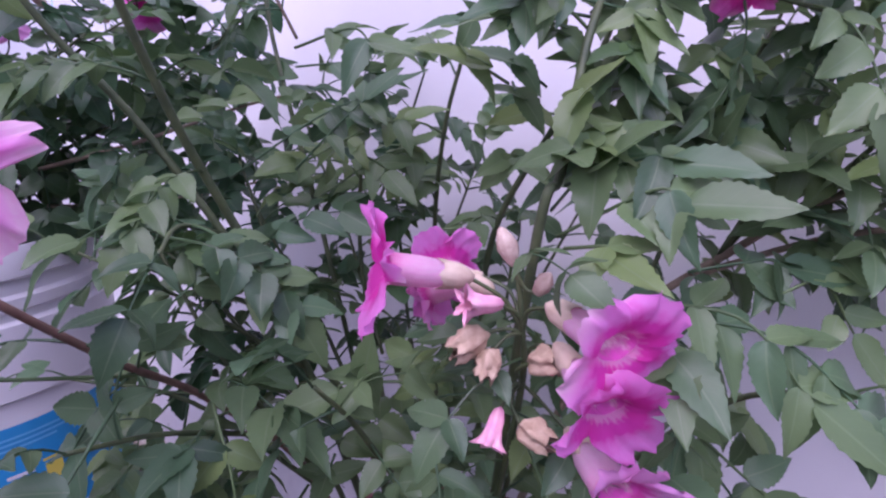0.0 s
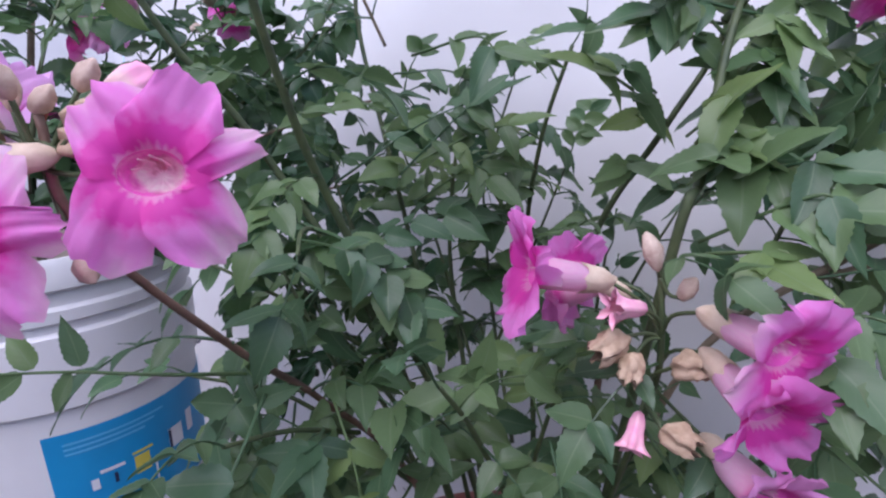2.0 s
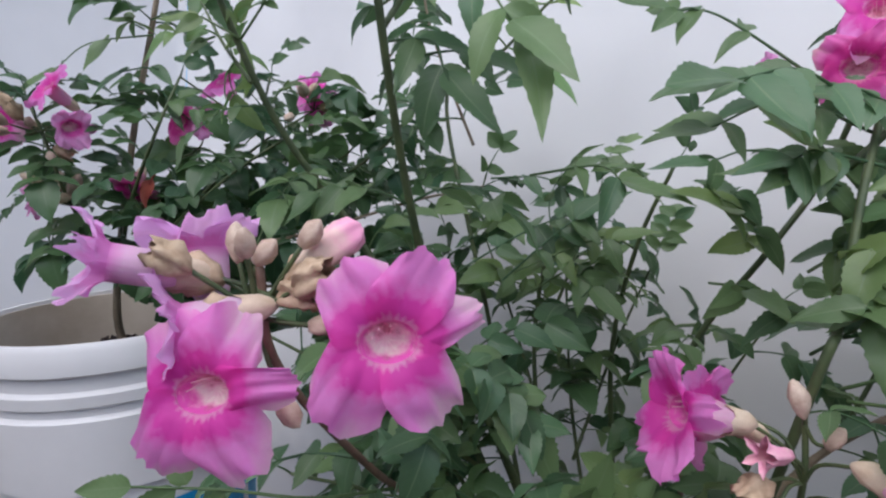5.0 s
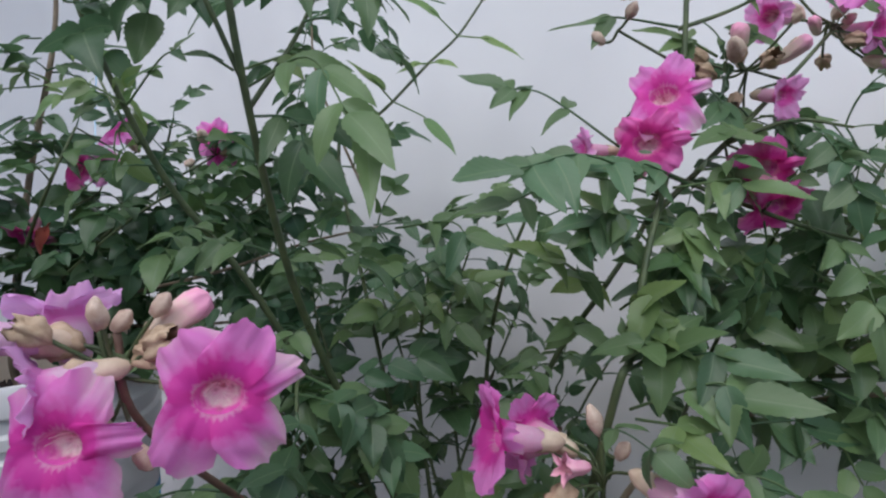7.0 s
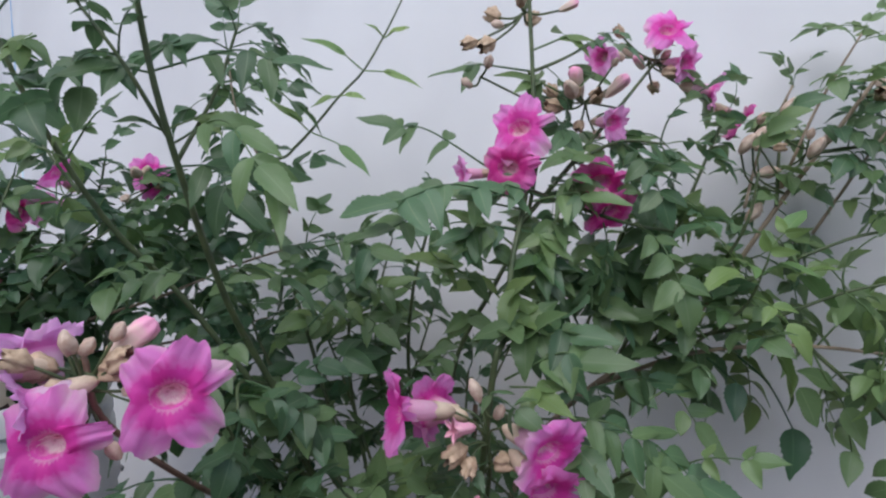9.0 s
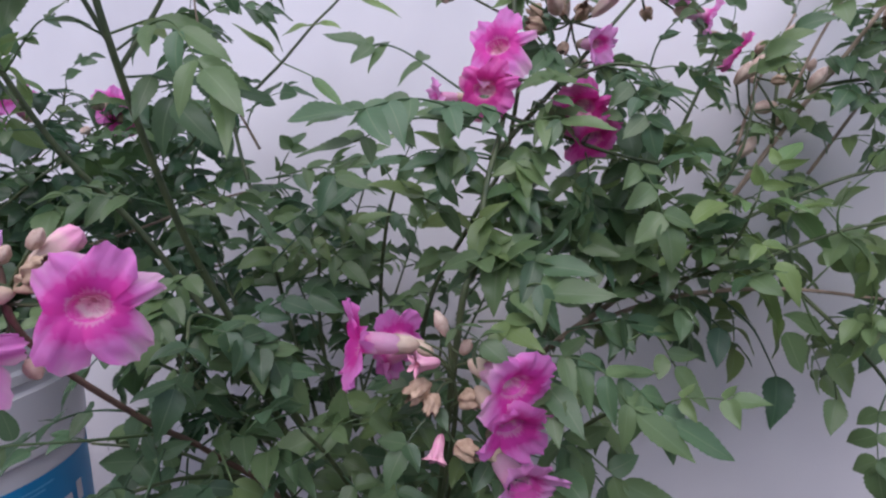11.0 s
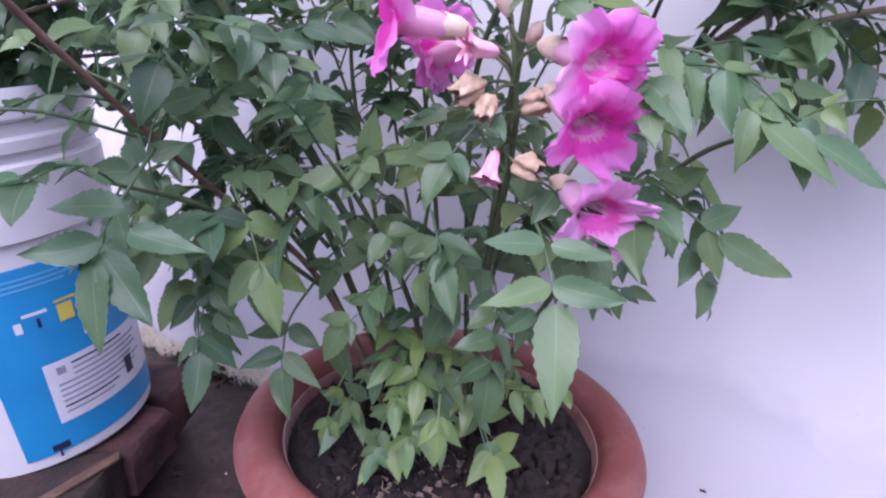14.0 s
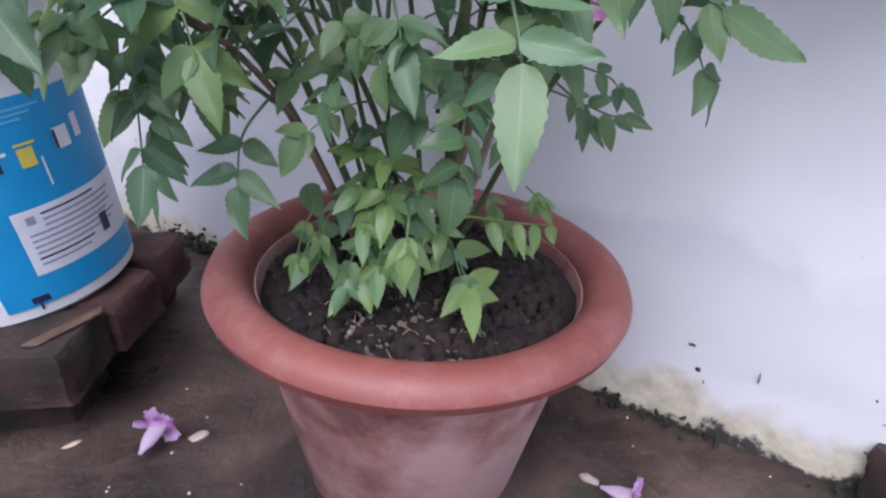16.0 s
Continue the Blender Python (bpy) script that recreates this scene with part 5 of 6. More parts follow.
    frond(plant, (-0.190, -0.055, 0.500), (-0.175, -0.140, 0.365), 3, 0.038, LEAF, 560, 0.46, 0.12)
    frond(plant, (-0.140, -0.120, 0.530), (-0.104, -0.163, 0.434), 2, 0.042, LEAF_LIGHT, 561, 0.46, 0.12)
    frond(plant, (-0.135, -0.090, 0.515), (-0.186, -0.102, 0.478), 2, 0.034, LEAF, 562, 0.46, 0.12)
    frond(plant, (-0.195, -0.055, 0.480), (-0.215, -0.094, 0.408), 2, 0.034, LEAF, 563, 0.46, 0.12)
    frond(plant, (-0.200, -0.055, 0.505), (-0.225, -0.110, 0.450), 2, 0.036, LEAF_LIGHT, 564, 0.46, 0.12)
    frond(plant, (-0.160, -0.090, 0.500), (-0.150, -0.130, 0.430), 2, 0.036, LEAF, 565, 0.46, 0.12)
    # leaves before the bucket
    set_leaf(plant, [(-0.16, -0.18, 0.56), (-0.16, -0.22, 0.54), (-0.17, -0.24, 0.515)], [((-0.152, -0.235, 0.525), (-0.115, -0.245, 0.512), 0.017), ((-0.166, -0.238, 0.515), (-0.139, -0.252, 0.482), 0.019), ((-0.17, -0.24, 0.512), (-0.163, -0.26, 0.47), 0.018), ((-0.165, -0.238, 0.52), (-0.2, -0.25, 0.512), 0.018), ((-0.158, -0.225, 0.535), (-0.19, -0.235, 0.54), 0.017)], LEAF, 5)
    set_leaf(plant, [(-0.17, -0.15, 0.56), (-0.198, -0.212, 0.582), (-0.243, -0.212, 0.582), (-0.293, -0.212, 0.579)], [((-0.293, -0.212, 0.579), (-0.325, -0.212, 0.574), 0.0135), ((-0.263, -0.212, 0.583), (-0.277, -0.212, 0.603), 0.0125), ((-0.238, -0.212, 0.585), (-0.243, -0.212, 0.611), 0.0125), ((-0.269, -0.212, 0.58), (-0.303, -0.212, 0.557), 0.0125), ((-0.243, -0.212, 0.581), (-0.256, -0.212, 0.559), 0.0125)], LEAF, 6)
    # hanging leaves on the open side
    set_leaf(plant, [(0.13, -0.1, 0.53), (0.146, -0.14, 0.527), (0.168, -0.15, 0.508), (0.181, -0.157, 0.497)], [((0.181, -0.157, 0.497), (0.23, -0.163, 0.463), 0.02), ((0.175, -0.154, 0.5), (0.18, -0.165, 0.469), 0.018), ((0.172, -0.152, 0.504), (0.198, -0.155, 0.514), 0.017), ((0.15, -0.143, 0.523), (0.15, -0.155, 0.482), 0.02), ((0.15, -0.143, 0.525), (0.172, -0.15, 0.542), 0.018), ((0.144, -0.14, 0.528), (0.128, -0.15, 0.49), 0.018)], LEAF_LIGHT, 7)
    set_leaf(plant, [(0.08, 0.02, 0.44), (0.128, 0.0, 0.424), (0.165, 0.0, 0.408), (0.18, 0.0, 0.404)], [((0.18, 0.0, 0.404), (0.206, -0.01, 0.4), 0.013), ((0.165, 0.0, 0.408), (0.17, -0.01, 0.376), 0.014), ((0.175, 0.0, 0.406), (0.187, -0.01, 0.391), 0.012), ((0.145, 0.0, 0.417), (0.149, -0.01, 0.376), 0.014), ((0.15, 0.0, 0.415), (0.172, 0.0, 0.424), 0.012)], LEAF, 8)
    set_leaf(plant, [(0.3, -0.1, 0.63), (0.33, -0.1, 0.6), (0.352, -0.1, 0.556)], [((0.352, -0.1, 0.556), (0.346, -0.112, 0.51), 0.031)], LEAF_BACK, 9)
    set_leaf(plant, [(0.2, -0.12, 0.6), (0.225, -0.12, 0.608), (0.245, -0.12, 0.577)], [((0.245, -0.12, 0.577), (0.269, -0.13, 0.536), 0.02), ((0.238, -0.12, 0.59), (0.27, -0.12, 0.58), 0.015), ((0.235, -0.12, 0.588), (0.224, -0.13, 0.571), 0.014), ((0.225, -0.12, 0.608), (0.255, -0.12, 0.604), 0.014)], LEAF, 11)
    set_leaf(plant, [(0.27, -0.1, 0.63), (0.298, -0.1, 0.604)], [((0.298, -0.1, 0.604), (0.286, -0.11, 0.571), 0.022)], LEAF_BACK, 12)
    set_leaf(plant, [(0.36, -0.12, 0.635), (0.366, -0.13, 0.608), (0.382, -0.13, 0.582), (0.387, -0.13, 0.541)], [((0.387, -0.13, 0.541), (0.37, -0.14, 0.516), 0.02), ((0.382, -0.13, 0.582), (0.395, -0.14, 0.546), 0.024), ((0.426, -0.13, 0.604), (0.409, -0.14, 0.564), 0.026), ((0.339, -0.13, 0.604), (0.348, -0.14, 0.57), 0.026), ((0.371, -0.13, 0.602), (0.339, -0.13, 0.624), 0.022)], LEAF, 13)
    # soft pale sprays in front of the open side
    frond(plant, (0.092, -0.17, 0.601), (0.237, -0.222, 0.538), 4, 0.042, LEAF_LIGHT, 300, 0.42, 0.16)
    frond(plant, (0.088, -0.17, 0.609), (0.207, -0.225, 0.541), 3, 0.045, LEAF_LIGHT, 301, 0.42, 0.2)
    frond(plant, (0.126, -0.12, 0.569), (0.199, -0.138, 0.503), 2, 0.036, LEAF, 302, 0.42, 0.2)
    frond(plant, (0.069, -0.155, 0.666), (0.145, -0.21, 0.677), 3, 0.038, LEAF, 303, 0.44, 0.1)
    frond(plant, (0.064, -0.165, 0.641), (0.148, -0.23, 0.66), 3, 0.04, LEAF, 304, 0.44, 0.15)
    frond(plant, (0.068, -0.165, 0.635), (0.099, -0.225, 0.624), 1, 0.038, LEAF, 305, 0.46, 0.15)
    frond(plant, (0.067, -0.15, 0.689), (0.109, -0.18, 0.677), 1, 0.038, LEAF, 306, 0.55, 0.15)
    frond(plant, (0.064, -0.15, 0.674), (0.076, -0.2, 0.68), 1, 0.04, LEAF, 307, 0.46, 0.15)
    frond(plant, (0.246, -0.05, 0.618), (0.317, -0.046, 0.552), 2, 0.036, LEAF, 308, 0.5, 0.15)
    frond(plant, (0.117, -0.18, 0.605), (0.102, -0.232, 0.564), 1, 0.042, LEAF, 309, 0.46, 0.1)
    # dense leaves behind them
    frond(plant, (0.161, -0.06, 0.661), (0.115, -0.06, 0.74), 2, 0.04, LEAF, 450, 0.48, 0.1)
    frond(plant, (0.183, -0.05, 0.672), (0.154, -0.06, 0.727), 1, 0.04, LEAF, 451, 0.48, 0.1)
    frond(plant, (0.189, -0.05, 0.691), (0.197, -0.05, 0.749), 2, 0.036, LEAF, 452, 0.48, 0.1)
    frond(plant, (0.211, -0.06, 0.69), (0.217, -0.08, 0.727), 2, 0.036, LEAF, 453, 0.48, 0.1)
    frond(plant, (0.185, -0.04, 0.71), (0.127, -0.08, 0.708), 2, 0.036, LEAF, 454, 0.48, 0.1)
    frond(plant, (0.22, -0.05, 0.686), (0.158, -0.09, 0.697), 2, 0.04, LEAF, 455, 0.48, 0.1)
    frond(plant, (0.24, -0.05, 0.671), (0.266, -0.08, 0.696), 3, 0.036, LEAF, 456, 0.48, 0.1)
    frond(plant, (0.248, -0.05, 0.66), (0.266, -0.1, 0.662), 2, 0.042, LEAF, 457, 0.48, 0.1)
    frond(plant, (0.247, -0.03, 0.71), (0.277, -0.04, 0.743), 3, 0.032, LEAF, 458, 0.48, 0.1)
    frond(plant, (0.219, -0.08, 0.636), (0.231, -0.14, 0.646), 2, 0.042, LEAF, 459, 0.48, 0.1)
    frond(plant, (0.232, -0.07, 0.627), (0.247, -0.13, 0.61), 2, 0.036, LEAF, 460, 0.48, 0.1)
    frond(plant, (0.044, -0.1, 0.724), (-0.011, -0.12, 0.743), 1, 0.045, LEAF, 461, 0.48, 0.1)
    frond(plant, (0.063, -0.08, 0.712), (0.03, -0.1, 0.724), 1, 0.034, LEAF, 462, 0.48, 0.1)
    frond(plant, (0.076, -0.12, 0.739), (0.058, -0.14, 0.752), 1, 0.036, LEAF, 463, 0.48, 0.1)
    frond(plant, (0.076, -0.1, 0.696), (0.118, -0.13, 0.726), 2, 0.038, LEAF, 464, 0.48, 0.1)
    frond(plant, (0.075, -0.14, 0.674), (0.101, -0.18, 0.684), 1, 0.04, LEAF, 465, 0.48, 0.1)
    # leaves filling in along the tall stems
    frond(plant, (0.099, -0.12, 0.736), (0.127, -0.15, 0.708), 2, 0.045, LEAF, 480, 0.48, 0.1)
    frond(plant, (0.104, -0.12, 0.748), (0.134, -0.14, 0.736), 2, 0.042, LEAF, 481, 0.48, 0.1)
    frond(plant, (0.097, -0.12, 0.727), (0.062, -0.13, 0.735), 1, 0.038, LEAF, 482, 0.48, 0.1)
    frond(plant, (0.115, -0.1, 0.761), (0.086, -0.1, 0.771), 2, 0.04, LEAF, 483, 0.48, 0.1)
    frond(plant, (0.085, -0.03, 0.711), (0.034, -0.05, 0.705), 1, 0.034, LEAF, 484, 0.48, 0.1)
    frond(plant, (0.076, -0.03, 0.73), (0.022, -0.06, 0.753), 1, 0.04, LEAF, 485, 0.48, 0.1)
    frond(plant, (-0.351, -0.08, 0.924), (-0.303, -0.1, 0.901), 1, 0.035, LEAF, 486, 0.48, 0.1)
    frond(plant, (-0.314, -0.06, 0.85), (-0.381, -0.06, 0.869), 1, 0.03, LEAF, 487, 0.48, 0.1)
    frond(plant, (-0.314, -0.06, 0.85), (-0.269, -0.04, 0.917), 2, 0.02, LEAF, 488, 0.48, 0.1)
    frond(plant, (-0.351, -0.03, 0.861), (-0.367, -0.05, 0.838), 0, 0.03, LEAF, 489, 0.48, 0.1)
    frond(plant, (-0.31, -0.1, 0.949), (-0.337, -0.12, 0.919), 2, 0.036, LEAF, 490, 0.48, 0.1)
    frond(plant, (-0.293, -0.1, 0.93), (-0.235, -0.12, 0.905), 2, 0.04, LEAF, 491, 0.48, 0.1)
    frond(plant, (-0.265, -0.12, 0.914), (-0.248, -0.16, 0.856), 0, 0.04, LEAF, 492, 0.48, 0.1)
    frond(plant, (0.071, -0.14, 0.747), (0.01, -0.12, 0.756), 2, 0.036, LEAF, 493, 0.48, 0.1)
    frond(plant, (0.065, -0.15, 0.69), (0.087, -0.18, 0.73), 1, 0.038, LEAF, 494, 0.48, 0.1)
    frond(plant, (0.066, -0.05, 0.655), (0.099, -0.1, 0.667), 1, 0.04, LEAF, 495, 0.48, 0.1)
    frond(plant, (0.108, -0.1, 0.711), (0.148, -0.12, 0.725), 2, 0.036, LEAF, 496, 0.48, 0.1)
    frond(plant, (0.149, -0.1, 0.744), (0.19, -0.12, 0.723), 2, 0.04, LEAF, 497, 0.48, 0.1)
    frond(plant, (0.109, -0.1, 0.74), (0.128, -0.13, 0.694), 1, 0.04, LEAF, 498, 0.48, 0.1)
    frond(plant, (0.066, -0.13, 0.651), (0.104, -0.2, 0.695), 1, 0.046, LEAF, 499, 0.48, 0.1)
    frond(plant, (0.136, -0.1, 0.656), (0.222, -0.12, 0.679), 3, 0.036, LEAF, 500, 0.48, 0.1)
    frond(plant, (0.155, -0.1, 0.61), (0.25, -0.12, 0.609), 3, 0.04, LEAF, 501, 0.48, 0.1)
    frond(plant, (0.203, -0.1, 0.677), (0.15, -0.12, 0.731), 2, 0.038, LEAF, 540, 0.48, 0.1)
    frond(plant, (0.193, -0.08, 0.691), (0.222, -0.1, 0.749), 2, 0.038, LEAF_BACK, 541, 0.48, 0.1)
    frond(plant, (0.218, -0.1, 0.719), (0.239, -0.1, 0.778), 1, 0.044, LEAF, 542, 0.48, 0.1)
    frond(plant, (0.223, -0.1, 0.694), (0.245, -0.13, 0.734), 2, 0.04, LEAF, 543, 0.48, 0.1)
    frond(plant, (0.098, -0.13, 0.743), (0.112, -0.16, 0.715), 1, 0.038, LEAF_BACK, 544, 0.48, 0.1)
    frond(plant, (0.162, -0.1, 0.668), (0.169, -0.13, 0.713), 2, 0.038, LEAF, 545, 0.48, 0.1)
    frond(plant, (0.203, -0.1, 0.66), (0.231, -0.14, 0.696), 2, 0.04, LEAF, 546, 0.48, 0.1)
    frond(plant, (0.141, -0.1, 0.659), (0.103, -0.12, 0.703), 2, 0.034, LEAF_BACK, 547, 0.48, 0.1)
    frond(plant, (0.256, -0.08, 0.753), (0.276, -0.09, 0.792), 2, 0.036, LEAF, 548, 0.48, 0.1)
    frond(plant, (0.113, -0.12, 0.766), (0.143, -0.14, 0.751), 2, 0.036, LEAF, 549, 0.48, 0.1)
    # long leaves off the tall stem over the bucket
    frond(plant, (-0.197, -0.15, 0.901), (-0.057, -0.17, 0.894), 3, 0.042, LEAF, 310, 0.4, 0.1)
    frond(plant, (-0.198, -0.15, 0.899), (-0.253, -0.19, 0.891), 2, 0.04, LEAF, 311, 0.42, 0.1)
    frond(plant, (-0.202, -0.13, 0.859), (-0.228, -0.158, 0.865), 0, 0.03, LEAF, 312, 0.4, 0.1)
    frond(plant, (-0.198, -0.13, 0.859), (-0.137, -0.13, 0.867), 1, 0.034, LEAF, 313, 0.4, 0.1)
    frond(plant, (-0.192, -0.13, 0.848), (-0.078, -0.226, 0.786), 3, 0.046, LEAF_LIGHT, 314, 0.4, 0.22)
    frond(plant, (-0.192, -0.12, 0.83), (-0.117, -0.16, 0.768), 2, 0.046, LEAF, 315, 0.4, 0.22)
    frond(plant, (-0.194, -0.11, 0.82), (-0.089, -0.08, 0.821), 1, 0.04, LEAF_BACK, 316, 0.55, 0.1)
    frond(plant, (-0.201, -0.15, 0.911), (-0.149, -0.14, 0.931), 2, 0.034, LEAF, 317, 0.4, 0.1)
    frond(plant, (-0.112, -0.17, 0.827), (-0.087, -0.22, 0.761), 0, 0.07, LEAF, 580, 0.26, 0.1)
    # leaves pointing from the upper flower head
    frond(plant, (0.114, -0.1, 0.905), (0.021, -0.08, 0.91), 1, 0.04, LEAF, 318, 0.36, 0.08)
    frond(plant, (0.076, -0.09, 0.818), (-0.047, -0.071, 0.877), 3, 0.036, LEAF, 319, 0.42, 0.1)
    frond(plant, (0.098, -0.12, 0.786), (-0.051, -0.25, 0.778), 4, 0.042, LEAF_LIGHT, 320, 0.42, 0.08)
    frond(plant, (0.096, -0.12, 0.779), (-0.051, -0.22, 0.758), 3, 0.036, LEAF, 321, 0.42, 0.1)
    frond(plant, (0.097, -0.1, 0.76), (-0.019, -0.08, 0.759), 2, 0.034, LEAF, 322, 0.42, 0.1)
    frond(plant, (0.181, -0.09, 0.843), (0.308, -0.05, 0.81), 2, 0.04, LEAF, 323, 0.36, 0.14)
    frond(plant, (0.109, -0.12, 0.821), (0.172, -0.15, 0.811), 1, 0.044, LEAF, 324, 0.5, 0.1)
    frond(plant, (0.105, -0.12, 0.785), (0.175, -0.17, 0.776), 2, 0.038, LEAF_LIGHT, 325, 0.42, 0.1)
    frond(plant, (0.21, -0.09, 0.792), (0.212, -0.13, 0.753), 0, 0.046, LEAF_BACK, 326, 0.62, 0.1)
    frond(plant, (0.117, -0.11, 0.921), (0.184, -0.1, 0.933), 1, 0.038, LEAF, 327, 0.36, 0.1)
    frond(plant, (0.12, -0.12, 0.786), (0.037, -0.15, 0.796), 2, 0.038, LEAF_LIGHT, 560, 0.44, 0.1)
    frond(plant, (0.12, -0.12, 0.798), (0.176, -0.14, 0.786), 2, 0.038, LEAF, 561, 0.44, 0.1)
    frond(plant, (0.132, -0.1, 0.822), (0.235, -0.1, 0.84), 3, 0.036, LEAF, 562, 0.44, 0.1)
    frond(plant, (0.102, -0.13, 0.758), (0.011, -0.14, 0.756), 3, 0.032, LEAF_LIGHT, 563, 0.44, 0.1)
    frond(plant, (0.135, -0.1, 0.863), (0.15, -0.13, 0.813), 1, 0.036, LEAF, 564, 0.44, 0.1)
    frond(plant, (0.086, -0.13, 0.746), (0.027, -0.15, 0.78), 2, 0.034, LEAF, 565, 0.44, 0.1)
    frond(plant, (0.21, -0.08, 0.84), (0.288, -0.07, 0.808), 2, 0.038, LEAF_LIGHT, 566, 0.44, 0.1)
    frond(plant, (0.143, -0.1, 0.884), (0.081, -0.1, 0.904), 2, 0.034, LEAF, 567, 0.44, 0.1)
    frond(plant, (0.151, -0.1, 0.901), (0.197, -0.1, 0.889), 1, 0.034, LEAF, 568, 0.44, 0.1)
    frond(plant, (0.098, -0.13, 0.758), (0.131, -0.15, 0.732), 2, 0.034, LEAF_LIGHT, 569, 0.44, 0.1)
    # sprays in the middle, before the bare wall
    frond(plant, (-0.112, -0.015, 0.673), (-0.029, -0.015, 0.749), 3, 0.032, LEAF, 328, 0.44, 0.02)
    frond(plant, (-0.103, -0.015, 0.68), (0.007, -0.016, 0.721), 2, 0.032, LEAF, 329, 0.4, 0.05)
    frond(plant, (-0.095, -0.06, 0.754), (0.0, -0.124, 0.735), 2, 0.042, LEAF, 330, 0.42, 0.12)
    frond(plant, (0.035, -0.05, 0.682), (0.07, -0.107, 0.668), 2, 0.036, LEAF, 331, 0.44, 0.1)
    frond(plant, (-0.064, 0.0, 0.685), (-0.019, -0.04, 0.647), 2, 0.034, LEAF, 332, 0.44, 0.1)
    frond(plant, (-0.018, -0.1, 0.538), (-0.109, -0.112, 0.517), 2, 0.042, LEAF_LIGHT, 333, 0.48, 0.1)
    frond(plant, (-0.054, -0.1, 0.52), (-0.035, -0.12, 0.578), 1, 0.036, LEAF, 334, 0.5, 0.1)
    frond(plant, (-0.165, -0.01, 0.667), (-0.01, 0.0, 0.749), 4, 0.034, LEAF, 335, 0.46, 0.05)
    frond(plant, (-0.103, 0.02, 0.65), (0.002, 0.04, 0.705), 3, 0.03, LEAF, 336, 0.5, 0.05)
    frond(plant, (-0.127, 0.05, 0.759), (-0.028, 0.06, 0.743), 2, 0.03, LEAF, 337, 0.5, 0.1)
    frond(plant, (-0.044, 0.1, 0.688), (0.059, 0.12, 0.717), 3, 0.022, LEAF, 338, 0.5, 0.1)
    # hanging leaves low in front
    frond(plant, (-0.003, -0.12, 0.509), (0.009, -0.163, 0.441), 2, 0.04, LEAF_LIGHT, 339, 0.42, 0.1)
    frond(plant, (-0.013, -0.1, 0.492), (-0.028, -0.12, 0.458), 1, 0.036, LEAF, 340, 0.46, 0.1)
    frond(plant, (-0.079, -0.06, 0.465), (-0.091, -0.076, 0.425), 1, 0.038, LEAF, 341, 0.5, 0.1)
    frond(plant, (-0.175, -0.06, 0.496), (-0.22, -0.052, 0.325), 3, 0.042, LEAF_LIGHT, 342, 0.38, 0.05)
    frond(plant, (-0.177, -0.13, 0.509), (-0.195, -0.186, 0.461), 2, 0.042, LEAF_LIGHT, 343, 0.42, 0.1)
    frond(plant, (-0.137, -0.13, 0.51), (-0.166, -0.18, 0.501), 2, 0.04, LEAF, 344, 0.44, 0.1)
    frond(plant, (-0.154, -0.08, 0.499), (-0.137, -0.08, 0.407), 2, 0.042, LEAF_LIGHT, 345, 0.42, 0.1)
    frond(plant, (0.139, 0.02, 0.447), (0.209, 0.02, 0.403), 2, 0.03, LEAF, 346, 0.46, 0.1)
    frond(plant, (0.12, 0.0, 0.436), (0.169, 0.0, 0.376), 2, 0.026, LEAF, 347, 0.42, 0.1)
    # pairs of young leaves along the pale twig
    frond(plant, (-0.119, 0.145, 0.905), (-0.172, 0.13, 0.948), 0, 0.05, LEAF_YOUNG, 400, 0.34, 0.08)
    frond(plant, (-0.119, 0.145, 0.905), (-0.039, 0.13, 0.847), 0, 0.05, LEAF_YOUNG, 401, 0.34, 0.08)
    frond(plant, (-0.078, 0.145, 0.95), (-0.114, 0.13, 0.934), 0, 0.05, LEAF_YOUNG, 402, 0.34, 0.08)
    frond(plant, (-0.078, 0.145, 0.95), (-0.042, 0.13, 0.944), 0, 0.05, LEAF_YOUNG, 403, 0.34, 0.08)
    frond(plant, (-0.045, 0.145, 0.982), (-0.116, 0.13, 1.029), 0, 0.05, LEAF_YOUNG, 404, 0.34, 0.08)
    frond(plant, (-0.045, 0.145, 0.982), (0.033, 0.13, 0.957), 0, 0.05, LEAF_YOUNG, 405, 0.34, 0.08)
    frond(plant, (-0.015, 0.145, 1.024), (-0.039, 0.13, 1.04), 0, 0.05, LEAF_YOUNG, 406, 0.34, 0.08)
    frond(plant, (-0.015, 0.145, 1.024), (0.018, 0.13, 1.034), 0, 0.05, LEAF_YOUNG, 407, 0.34, 0.08)
    return plant


